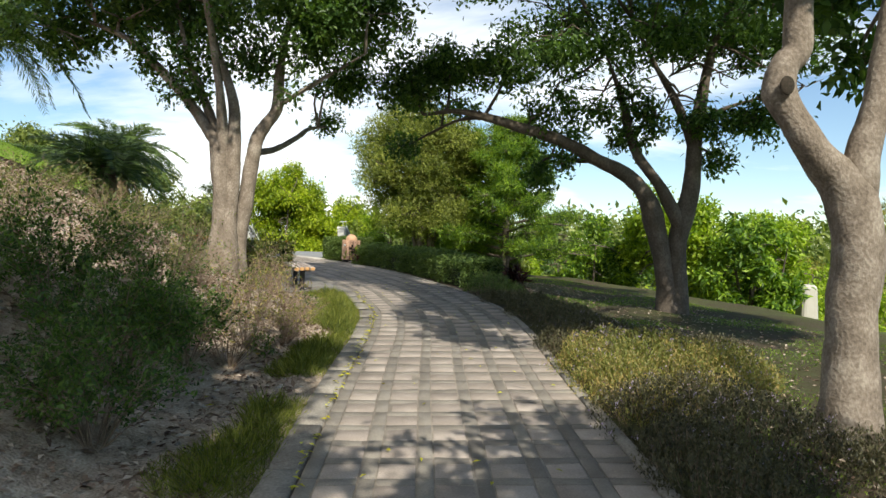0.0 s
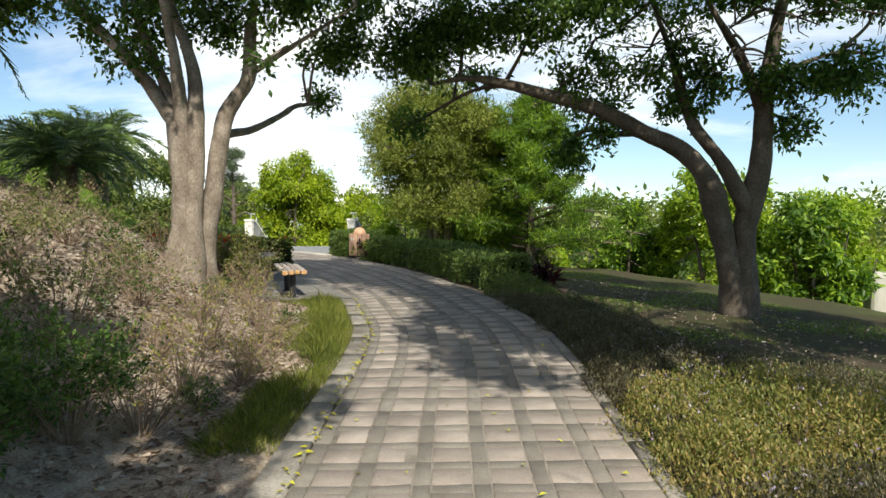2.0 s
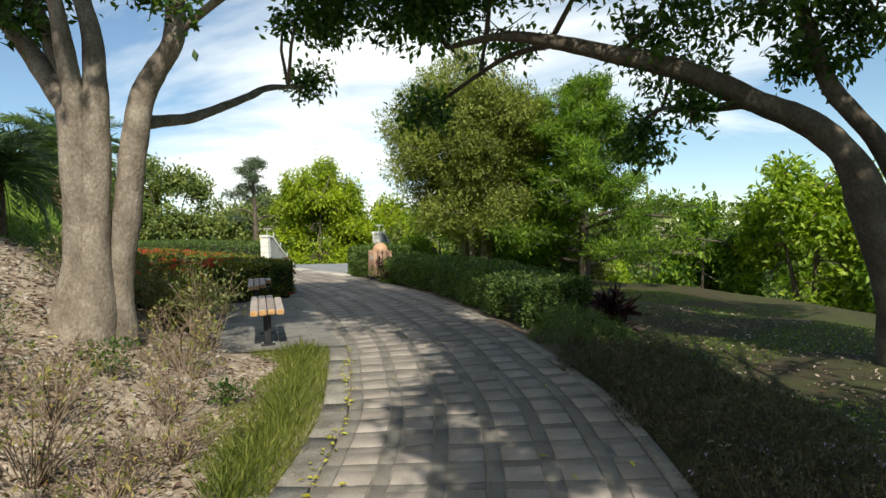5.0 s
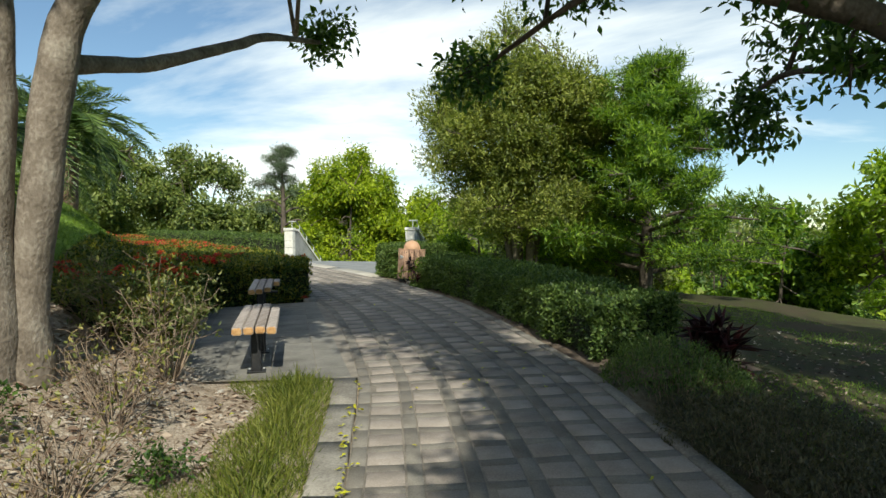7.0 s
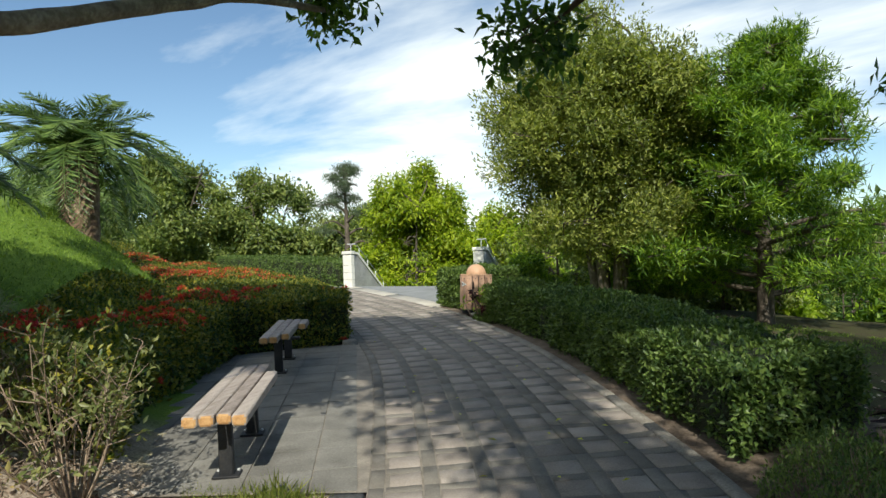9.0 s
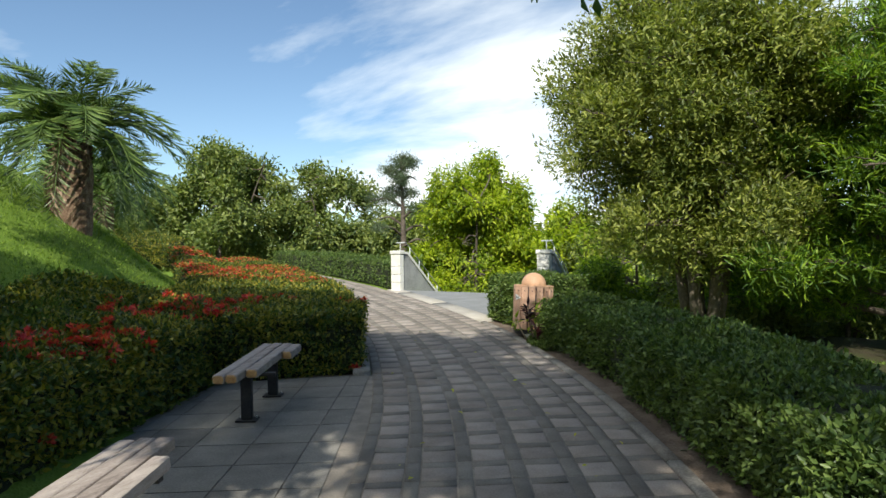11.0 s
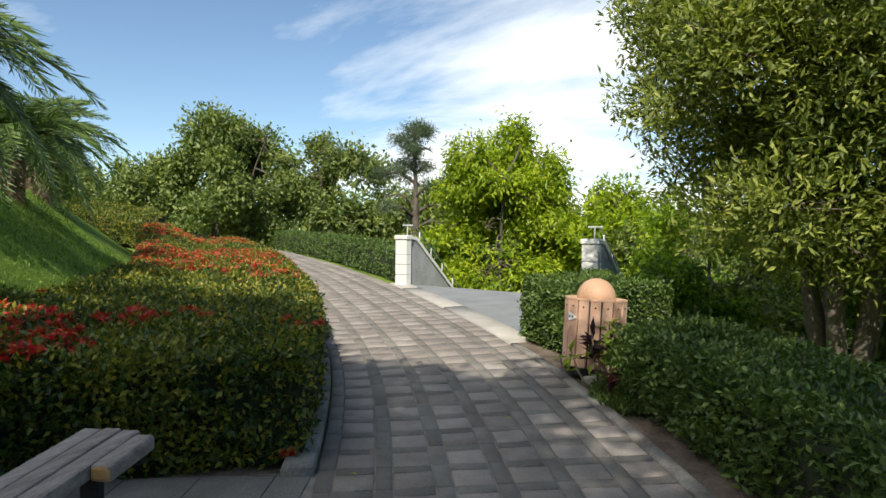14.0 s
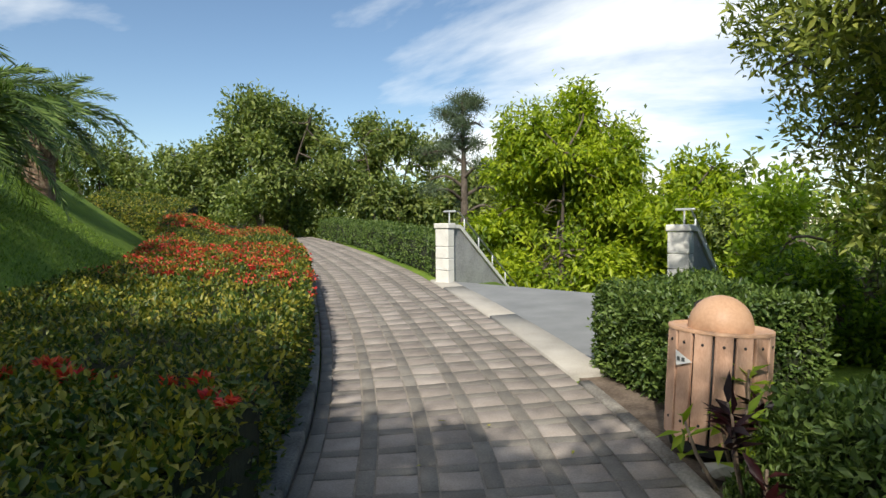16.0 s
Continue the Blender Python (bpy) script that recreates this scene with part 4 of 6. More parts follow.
def flowers(root, pos, nrm, n, seed, lim):
    """Red flower heads on the hedge's top: near ones each a part."""
    rg = np.random.default_rng(seed)
    top = np.where(nrm[:, 2] > 0.5)[0]
    c = wave(pos[top], seed + 2, 1.1)
    far_off = sstep(pos[top][:, 1], 18.8, 23.5)
    keep = (c > 0.45 - 1.0 * far_off) & (rg.uniform(0, 1, len(top)) < 0.3 + 0.7 * far_off)
    cand = rg.permutation(top[keep])[:n]
    side = rg.permutation(np.where((nrm[:, 2] < 0.5) & (np.arange(len(pos)) % 3 == 0))[0])[: n // 60]
    shared = []
    for k in range(3):
        m = 34
        d = unit(rg.normal(size=(m, 3)) * [1, 1, 0.35] + [0, 0, 0.35])
        at = d * 0.016
        shared.append(leaf_mesh("flower_head", at, d + rg.normal(size=d.shape) * 0.3, rg.normal(size=d.shape) * 0.4 + [0, 0, 1], np.full(m, 0.042), np.full(m, 0.022), M_FLOWER))
    far = []
    for j, i in enumerate(list(side) + list(cand)):
        p = pos[i] + nrm[i] * 0.025
        if p[1] < lim and j < 290:
            ob = new("flower_head", shared[j % 3])
            ob.parent = root
            ob.location = p
            ob.rotation_euler = (rg.normal() * 0.3, rg.normal() * 0.3, rg.uniform(0, 6.28))
            s = rg.uniform(0.8, 1.6)
            ob.scale = (s, s, s)
        else:
            far.append(p)
    if far:
        far = np.array(far)
        m = 12
        at = np.repeat(far, m, 0) + rg.normal(size=(len(far) * m, 3)) * [0.04, 0.04, 0.012]
        way = rg.normal(size=at.shape) * [1, 1, 0.4] + [0, 0, 0.3]
        mesh_part("flower_mass", leaf_mesh("flower_mass", at, way, rg.normal(size=at.shape) * 0.4 + [0, 0, 1], np.full(len(at), 0.05), np.full(len(at), 0.032), M_FLOWER), root, kind="stuff")


def ix_height(x, y):
    y = np.asarray(y, float)
    climb = (0.13 + 0.46 * sstep(y, 24.3, 26.6)) * sstep(along_path(x, y), 2.2, 4.0)
    return np.maximum(SLOPE * y - 0.02 + climb, ground_z(x, y) - 0.5)


r, p, nm = hedge("ixora_hedge", "clipped dark green hedge with red flower heads behind the benches", IX_FRONT_A, [(-4.6, 11.9), (-5.5, 13.0), (-6.3, 14.4), (-6.9, 15.8), (-7.2, 17.2)], 0.66, 34000, M_IXORA, 0.055, 21, ix_height, core_h=0.5, per=5, group="flowering hedges")
flowers(r, p, nm, 240, 31, 99)
r, p, nm = hedge("ixora_hedge", "broad clipped hedge dense with orange-red flowers", ix_front_b, [(-7.0, 16.9), (-8.0, 18.4), (-9.2, 19.9), (-10.2, 21.1), (-12.2, 22.9), (-14.1, 24.5), (-16.5, 26.6), (-18.5, 28.4)], 0.68, 124000, M_IXORA, 0.046, 22, ix_height, core_h=0.6, per=5, top_share=0.68, group="flowering hedges")
flowers(r, p, nm, 1300, 32, 20.8)
# hedge end facing the alcove
r, p, nm = hedge("ixora_hedge", "dark end of the clipped flowering hedge beside the alcove", [(-3.98, 17.2), (-4.65, 16.78), (-5.2, 16.3)], [(-4.6, 18.3), (-5.8, 17.9), (-7.0, 17.1)], 0.68, 16000, M_IXORA, 0.05, 23, ix_height, group="flowering hedges")
flowers(r, p, nm, 70, 33, 99)

# clipped box hedges on the open side
hr_front = off_line(ER, 13.1, 19.35, -0.3)
hr_back = off_line(ER, 13.5, 18.9, -1.45)
hedge("box_hedge", "clipped green box hedge along the path", hr_front, hr_back, 0.55, 72000, M_BOX, 0.047, 41, None, group="box hedges")
hedge("box_hedge", "short clipped box hedge between bin and landing", [(-3.05, 20.45), (-3.5, 20.85), (-3.95, 21.35)], [(-2.3, 21.15), (-2.75, 21.75), (-3.15, 22.4)], 0.72, 40000, M_BOX, 0.047, 42, None, top_share=0.4, end_share=0.32, group="box hedges")
hedge("box_hedge", "long clipped hedge bordering the far path", off_line(ER, 26.0, 36, -0.25), off_line(ER, 26.3, 36.5, -1.3), 0.70, 26000, M_BOX, 0.06, 43, None, group="box hedges")
hedge("ixora_hedge", "clipped dark hedge row turning up the bank", [(-16.4, 26.55), (-17.7, 26.6), (-19.6, 26.4)], [(-18.4, 29.2), (-20.0, 29.0), (-22.0, 28.6)], 0.68, 20000, M_IXORA, 0.06, 44, lambda x, y: SLOPE * np.asarray(y) + 0.58 + 0.15 * np.maximum(-16.5 - np.asarray(x), 0), group="flowering hedges")


# ---- trees ----
def grow(limbs, puffs, rg, twigs_per=3, r0=0.035):
    """Branches from the nearest limb out to each leaf mass, and twigs inside it."""
    pts = np.vstack([catmull(l[0], 4) for l in limbs])
    lines = []
    for p in puffs:
        c = np.array(p[:3])
        rad = np.array(p[3:6])
        near = pts[np.argmin(np.linalg.norm(pts - c - [0, 0, 0.3], axis=1))]
        mid = (near + c) / 2 + rg.normal(size=3) * 0.12 * np.linalg.norm(c - near) + [0, 0, 0.1]
        size = r0 * (0.5 + rad.max() * 0.5)
        if np.linalg.norm(c - near) > 0.15:
            line = catmull([near, mid, c], 3)
            lines.append((line, np.linspace(size, size * 0.45, len(line))))
        for _ in range(int(twigs_per + rad.max() * 2)):
            e = c + unit(rg.normal(size=3)) * rad * rg.uniform(0.6, 0.95)
            m = (c + e) / 2 + rg.normal(size=3) * 0.15 * rad
            line = np.array([c, m, e])
            lines.append((line, np.linspace(size * 0.45, 0.005, len(line))))
    return lines


def tree(name, label, limbs, puffs, n, per, leaf, width, mat, bark, seed, spread=0.10, droop=0.25, gap=-0.15, freq=1.6, trunk_names=None, r0=0.035, category="tree", group="", twigs_per=3):
    """limbs: (points, radii); the first is the trunk. puffs: x, y, z and three radii of each leaf mass."""
    rg = np.random.default_rng(seed)
    root = thing(name, label, category, group, at=(0, 0, 0))
    for k, (pts, rad) in enumerate(limbs):
        line = catmull(pts, 6)
        r = np.interp(np.linspace(0, 1, len(line)), np.linspace(0, 1, len(rad)), rad)
        me = tubes_mesh("trunk" if k == 0 else "limb", [(line, r)], bark, 18 if r.max() > 0.1 else 8, 0.13)
        mesh_part("trunk" if k == 0 else "limb", me, root)
    mesh_part("branchwork", tubes_mesh("branchwork", grow(limbs, puffs, rg, twigs_per, r0), bark, 4), root, kind="stuff")
    c, d = puff_points(puffs, n // per, rg, seed, gap, freq)
    a = clusters(c, d, per, leaf, width, spread, rg, droop)
    mesh_part("crown", leaf_mesh("crown", *a, mat), root)
    return root


gA = gz(-3.5, 10.5)
A_LIMBS = [
    ([(-3.66, 10.4, gA - 0.15), (-3.61, 10.4, 1.8), (-3.57, 10.4, 2.5), (-3.59, 10.4, 3.05), (-3.78, 10.42, 3.35), (-4.1, 10.45, 3.8), (-4.65, 10.5, 4.4), (-5.2, 10.55, 4.9), (-5.9, 10.6, 5.2)], [0.26, 0.155, 0.145, 0.135, 0.1, 0.085, 0.07, 0.05, 0.02]),
    ([(-3.52, 10.42, gA - 0.15), (-3.46, 10.42, 2.0), (-3.4, 10.42, 2.9), (-3.38, 10.4, 3.4), (-3.4, 10.4, 3.8), (-3.5, 10.4, 4.2), (-3.7, 10.45, 4.7), (-3.9, 10.5, 5.6)], [0.21, 0.135, 0.115, 0.1, 0.085, 0.075, 0.06, 0.02]),
    ([(-3.42, 10.6, gA - 0.15), (-3.36, 10.6, 1.6), (-3.25, 10.6, 2.3), (-3.15, 10.62, 2.95), (-3.08, 10.65, 3.3), (-2.95, 10.65, 3.52), (-2.76, 10.65, 3.8), (-2.72, 10.65, 4.4), (-2.6, 10.6, 5.0), (-2.4, 10.5, 5.8)], [0.19, 0.125, 0.118, 0.125, 0.11, 0.1, 0.09, 0.075, 0.05, 0.02]),
    ([(-3.2, 10.68, 3.05), (-3.1, 11.0, 3.13), (-3.0, 11.35, 3.22), (-2.85, 11.8, 3.42), (-2.75, 12.3, 3.64), (-2.68, 12.8, 3.86), (-2.5, 13.8, 4.1)], [0.08, 0.06, 0.055, 0.05, 0.045, 0.038, 0.022]),
    ([(-3.66, 10.42, 2.5), (-3.7, 10.46, 3.0), (-3.8, 10.5, 3.6), (-4.0, 10.5, 4.1), (-4.2, 10.55, 4.6), (-4.5, 10.8, 5.6)], [0.08, 0.095, 0.08, 0.07, 0.055, 0.02]),
    ([(-3.56, 10.44, 2.4), (-3.55, 10.38, 3.0), (-3.53, 10.22, 3.6), (-3.54, 10.1, 4.1), (-3.6, 9.9, 4.9), (-3.7, 9.7, 5.6)], [0.09, 0.10, 0.085, 0.07, 0.05, 0.02]),
    ([(-2.74, 10.65, 3.85), (-2.3, 10.6, 4.1), (-1.8, 10.6, 4.4), (-1.3, 10.6, 4.7)], [0.045, 0.035, 0.025, 0.012]),
]
A_PUFFS = [(-6.3, 10.3, 5.0, 1.0, 1.1, 0.5), (-5.2, 10.5, 5.2, 1.1, 1.2, 0.6), (-4.4, 10.5, 4.6, 0.7, 0.8, 0.4), (-3.9, 10.5, 5.5, 1.2, 1.3, 0.7), (-2.7, 10.3, 5.5, 1.2, 1.3, 0.7), (-1.9, 10.3, 4.9, 0.8, 0.9, 0.6), (-2.1, 13.0, 4.95, 0.7, 0.7, 0.5), (-2.5, 13.9, 4.2, 0.3, 0.3, 0.2), (-1.9, 12.8, 5.6, 0.8, 0.8, 0.4), (-2.35, 10.0, 3.85, 0.25, 0.3, 0.15), (-4.2, 10.3, 4.0, 0.45, 0.5, 0.22), (-3.0, 10.8, 4.6, 0.6, 0.6, 0.35), (-1.2, 10.5, 5.3, 0.8, 0.9, 0.5), (-3.6, 10.6, 6.6, 1.7, 1.7, 0.8), (-5.4, 9.4, 6.0, 1.2, 1.2, 0.7), (-1.8, 11.3, 6.0, 1.1, 1.1, 0.6), (-4.6, 11.6, 5.6, 1.2, 1.2, 0.6)]
# upper leaf masses above the view, added to shade path and hedge
A_PUFFS += [(-4.3, 9.0, 7.4, 1.5, 1.5, 0.6), (-2.4, 9.4, 7.3, 1.5, 1.5, 0.6), (-5.0, 11.6, 7.2, 1.5, 1.5, 0.6), (-3.0, 12.0, 7.4, 1.5, 1.4, 0.6), (-1.0, 10.6, 6.9, 1.3, 1.4, 0.6), (-1.0, 12.4, 7.0, 1.3, 1.3, 0.6)]
t_a = tree("fig_tree", "pale-barked multi-stemmed fig tree with spreading dark crown", A_LIMBS, A_PUFFS, 96000, 9, 0.095, 0.5, M_LEAF, M_BARK, 51, 0.085, 0.2, 0.1, 2.6, group="shade trees over the path")

# unseen high crown over the path and the alcove, added to block sun and sky
rg = np.random.default_rng(58)
SHADE_PUFFS = [(x + rg.uniform(-0.5, 0.5), y + rg.uniform(-0.5, 0.5), rg.uniform(7.8, 8.6), 1.25, 1.25, 0.45) for x, lo, hi in ((-4.4, 5.4, 9.8), (-3.2, 6.4, 11.6), (-1.9, 6.6, 11.8), (-0.5, 6.6, 9.8), (1.0, 6.2, 8.4)) for y in np.arange(lo, hi, 1.5)]
c, d = puff_points(SHADE_PUFFS, 4300, rg, 58, -0.15, 0.95)
mesh_part("upper_crown", leaf_mesh("upper_crown", *clusters(c, d, 8, 0.15, 0.5, 0.12, rg, 0.2), M_LEAF), t_a)
mesh_part("upper_branchwork", tubes_mesh("upper_branchwork", grow(A_LIMBS, SHADE_PUFFS, rg, 2, 0.04), M_BARK, 4), t_a, kind="stuff")

gB = gz(4.3, 12.2)
B_LIMBS = [
    ([(4.30, 12.2, gB - 0.15), (4.22, 12.2, 0.9), (4.12, 12.2, 1.5), (3.86, 12.2, 2.45), (3.5, 12.2, 2.9), (2.92, 12.2, 3.2), (2.19, 12.2, 3.58), (1.36, 12.2, 3.84), (0.72, 12.25, 4.03), (0.2, 12.3, 4.13), (-0.4, 12.4, 4.08)], [0.27, 0.2, 0.18, 0.17, 0.15, 0.13, 0.11, 0.09, 0.07, 0.05, 0.025]),
    ([(4.42, 12.2, gB - 0.15), (4.42, 12.2, 1.36), (4.5, 12.2, 1.95), (4.69, 12.2, 2.74), (4.74, 12.2, 3.47), (4.88, 12.2, 4.47), (5.1, 12.2, 5.4), (5.4, 12.2, 6.2)], [0.24, 0.18, 0.17, 0.16, 0.14, 0.11, 0.07, 0.02]),
    ([(4.47, 12.15, 1.95), (4.12, 12.15, 2.65), (3.73, 12.2, 3.2), (3.52, 12.2, 3.67), (3.38, 12.3, 4.4), (3.1, 12.4, 5.3)], [0.12, 0.11, 0.10, 0.08, 0.06, 0.02]),
    ([(4.72, 12.2, 3.4), (4.4, 12.1, 4.2), (3.9, 12.0, 5.0), (3.5, 12.0, 5.8)], [0.09, 0.075, 0.05, 0.02]),
    ([(2.9, 12.2, 3.2), (2.6, 12.9, 3.3), (2.3, 13.8, 3.5), (2.1, 14.6, 3.4)], [0.06, 0.045, 0.03, 0.015]),
    ([(0.9, 12.25, 4.0), (0.3, 13.0, 4.1), (-0.4, 13.7, 3.9), (-0.9, 14.1, 3.7)], [0.045, 0.035, 0.025, 0.012]),
    ([(4.8, 12.2, 3.9), (5.3, 12.3, 4.2), (5.9, 12.2, 4.4)], [0.06, 0.045, 0.02]),
]
B_PUFFS = [(-0.6, 12.4, 4.6, 0.7, 0.8, 0.5), (0.1, 12.4, 5.2, 0.9, 1.0, 0.6), (1.2, 12.5, 4.9, 0.9, 1.1, 0.6), (2.2, 12.3, 4.7, 0.9, 1.0, 0.6), (2.25, 12.3, 3.15, 0.33, 0.35, 0.25), (3.1, 12.5, 4.6, 1.0, 1.1, 0.7), (4.4, 12.4, 4.9, 1.2, 1.3, 0.8), (5.15, 12.2, 3.2, 0.42, 0.45, 0.25), (5.8, 12.2, 4.3, 0.75, 0.8, 0.5), (2.4, 12.5, 6.0, 1.6, 1.5, 0.7), (4.8, 12.5, 6.2, 1.5, 1.6, 0.8), (2.15, 14.5, 3.25, 0.42, 0.45, 0.35), (2.5, 13.8, 4.0, 0.6, 0.6, 0.35), (-0.85, 14.05, 3.75, 0.4, 0.4, 0.25), (0.2, 13.8, 4.7, 0.8, 0.8, 0.45), (1.7, 12.3, 4.0, 0.5, 0.5, 0.28), (3.5, 12.2, 3.75, 0.45, 0.5, 0.3), (3.9, 13.6, 5.0, 1.1, 1.0, 0.6)]
# those near z 7 stay unseen, added to shade the path
B_PUFFS += [(5.0, 12.0, 3.95, 0.6, 0.6, 0.35), (5.6, 11.6, 3.9, 0.6, 0.6, 0.32), (6.2, 12.0, 3.9, 0.55, 0.55, 0.32), (4.6, 11.7, 4.2, 0.6, 0.6, 0.35), (3.9, 11.8, 3.95, 0.45, 0.5, 0.28), (5.8, 11.8, 4.9, 0.8, 0.8, 0.5), (6.7, 12.0, 4.6, 0.7, 0.7, 0.45), (4.9, 11.5, 4.7, 0.8, 0.8, 0.45), (6.2, 11.4, 5.5, 0.9, 0.9, 0.5), (3.0, 11.6, 4.1, 0.5, 0.5, 0.3), (3.4, 12.0, 4.35, 0.8, 0.8, 0.45), (4.3, 11.8, 4.4, 0.8, 0.8, 0.5), (5.5, 12.3, 5.3, 1.0, 1.0, 0.6), (6.6, 12.5, 5.2, 0.9, 0.9, 0.6), (3.5, 10.9, 5.3, 1.1, 1.0, 0.5), (5.2, 10.8, 5.4, 1.1, 1.0, 0.5), (2.0, 11.1, 5.2, 1.0, 0.9, 0.5), (0.6, 10.2, 7.0, 1.4, 1.4, 0.6), (2.6, 10.4, 7.2, 1.5, 1.4, 0.6), (4.6, 10.8, 7.2, 1.5, 1.4, 0.6), (0.9, 12.6, 7.2, 1.4, 1.4, 0.6), (3.2, 13.0, 7.3, 1.5, 1.4, 0.6), (6.0, 12.6, 6.8, 1.4, 1.4, 0.6)]
tree("fig_tree", "dark forked fig tree on the lawn with long low limb", B_LIMBS, B_PUFFS, 94000, 9, 0.11, 0.45, M_LEAF, M_BARKD, 52, 0.09, 0.2, 0.2, 2.4, group="shade trees over the path")

gC = gz(3.08, 4.9)
C_LIMBS = [
    ([(3.08, 4.9, gC - 0.15), (3.1, 4.9, 0.84), (3.14, 4.9, 1.4), (3.12, 4.9, 1.83), (2.98, 4.9, 2.07), (2.79, 4.9, 2.28), (2.66, 4.9, 2.5), (2.55, 4.9, 2.71), (2.58, 4.9, 2.9), (2.68, 4.9, 3.05), (2.69, 4.9, 3.45), (2.72, 4.95, 4.2), (2.5, 5.0, 5.2)], [0.24, 0.185, 0.17, 0.175, 0.14, 0.12, 0.12, 0.14, 0.125, 0.11, 0.10, 0.07, 0.03]),
    ([(3.14, 4.9, 1.6), (3.17, 4.9, 2.18), (3.27, 4.9, 2.56), (3.36, 4.9, 2.99), (3.5, 4.95, 3.6), (3.8, 5.0, 4.8)], [0.14, 0.12, 0.115, 0.105, 0.09, 0.03]),
]
C_PUFFS = [(2.4, 4.6, 5.6, 1.3, 1.4, 0.6), (3.9, 4.7, 5.5, 1.3, 1.4, 0.7), (3.1, 4.2, 6.2, 1.6, 1.6, 0.6), (4.0, 5.6, 3.9, 0.5, 0.5, 0.3), (3.9, 6.4, 4.4, 0.7, 0.7, 0.4)]
# most of these are unseen, added to shade the lawn and path
C_PUFFS += [(2.1, 3.6, 6.2, 0.8, 0.8, 0.4), (2.3, 4.8, 6.2, 0.9, 0.9, 0.4), (3.0, 4.4, 6.4, 0.9, 0.9, 0.4), (2.0, 5.8, 6.1, 0.8, 0.8, 0.4), (3.4, 5.6, 3.75, 0.36, 0.36, 0.25), (3.6, 5.5, 3.15, 0.3, 0.3, 0.2), (3.2, 6.3, 4.1, 0.4, 0.4, 0.25), (2.5, 2.5, 5.7, 0.9, 0.8, 0.4), (3.2, 3.4, 5.6, 0.8, 0.8, 0.4), (7.2, 4.6, 6.3, 1.1, 1.1, 0.45), (7.9, 6.2, 6.4, 1.1, 1.1, 0.45), (6.0, 3.4, 6.3, 1.1, 1.1, 0.45), (6.4, 8.2, 6.8, 1.2, 1.1, 0.45), (2.7, 3.0, 6.3, 1.1, 1.1, 0.45), (4.2, 3.4, 6.2, 1.1, 1.1, 0.45), (6.6, 6.6, 6.4, 1.2, 1.2, 0.5), (4.4, 8.6, 6.9, 1.2, 1.0, 0.5), (2.4, 8.4, 6.8, 1.2, 1.0, 0.5), (2.8, 6.4, 6.0, 1.3, 1.2, 0.5), (4.6, 6.2, 6.0, 1.3, 1.2, 0.5), (5.8, 5.2, 5.8, 1.2, 1.2, 0.5), (1.6, 7.2, 6.3, 1.1, 1.0, 0.4), (3.6, 7.6, 6.4, 1.3, 1.0, 0.5), (5.2, 7.4, 6.4, 1.2, 1.0, 0.5)]
t_c = tree("fig_tree", "gnarled pale fig tree with a hollow knot", C_LIMBS, C_PUFFS, 72000, 9, 0.125, 0.45, M_LEAF, M_BARK, 53, 0.09, 0.2, -0.2, 2.4, group="shade trees over the path")
# no cavity: a flat near-black ellipsoid paints the shade of the hollow
bm = bmesh.new()
bmesh.ops.create_uvsphere(bm, u_segments=14, v_segments=8, radius=0.055)
bmesh.ops.scale(bm, vec=(1.0, 0.35, 1.3), verts=bm.verts)
bmesh.ops.translate(bm, vec=(2.53, 4.755, 2.73), verts=bm.verts)
part("knot_hollow", bm, M_HOLLOW, t_c, "near-black lump painting the shaded hollow of a broken branch")

# unseen trees added behind the start to cast shade on the path
for k, (x, y, h) in enumerate(((-2.7, -1.2, 4.8), (2.6, -1.4, 4.8), (-1.5, -6.5, 5.4))):
    g = gz(x, y)
    rg = np.random.default_rng(600 + k)
    limbs = [([(x, y, g - 0.1), (x + 0.1, y, g + h * 0.35), (x - 0.1, y + 0.1, g + h * 0.7), (x, y, g + h)], [0.24, 0.18, 0.12, 0.03])]
    limbs += [([(x, y, g + h * 0.4), (x + math.cos(a) * 1.2, y + math.sin(a) * 1.2, g + h * 0.65), (x + math.cos(a) * 2.2, y + math.sin(a) * 2.2, g + h * 0.85)], [0.1, 0.07, 0.02]) for a in (0.3, 2.2, 4.1)]
    puffs = [(x + rg.uniform(-2, 2), y + rg.uniform(-2, 2), g + h * rg.uniform(0.72, 1.1), rg.uniform(0.8, 1.3), rg.uniform(0.8, 1.3), rg.uniform(0.4, 0.6)) for _ in range(14)]
    if k == 0:
        # extra unseen leaf masses that darken the left foreground
        puffs += [(0.2, -2.6, 5.6, 0.9, 0.9, 0.4), (-0.9, -1.7, 5.6, 1.0, 1.0, 0.45), (-1.9, -2.6, 5.7, 1.0, 1.0, 0.45), (-2.3, -0.8, 5.6, 1.0, 1.0, 0.45), (-0.9, -0.3, 5.7, 0.8, 0.8, 0.4), (0.3, -0.7, 5.6, 0.8, 0.7, 0.4), (0.8, -1.6, 5.6, 0.8, 0.7, 0.4), (-3.2, -2.0, 5.5, 1.0, 1.0, 0.4), (-1.6, -0.5, 6.1, 0.9, 0.9, 0.4), (-1.1, 0.6, 6.2, 0.8, 0.8, 0.4), (-0.6, 1.2, 6.2, 0.8, 0.8, 0.4), (0.4, 0.6, 6.2, 0.7, 0.7, 0.35), (-1.3, 0.9, 6.2, 0.8, 0.8, 0.4)]
    tree("fig_tree", "unseen spreading tree added to shade the start of the path", limbs, puffs, 70000 if k == 0 else 13000, 8, 0.18, 0.45, M_LEAF, M_BARK, 54 + k, 0.1, 0.2, -0.3 if k == 0 else 0.0, 1.8, group="shade trees over the path")


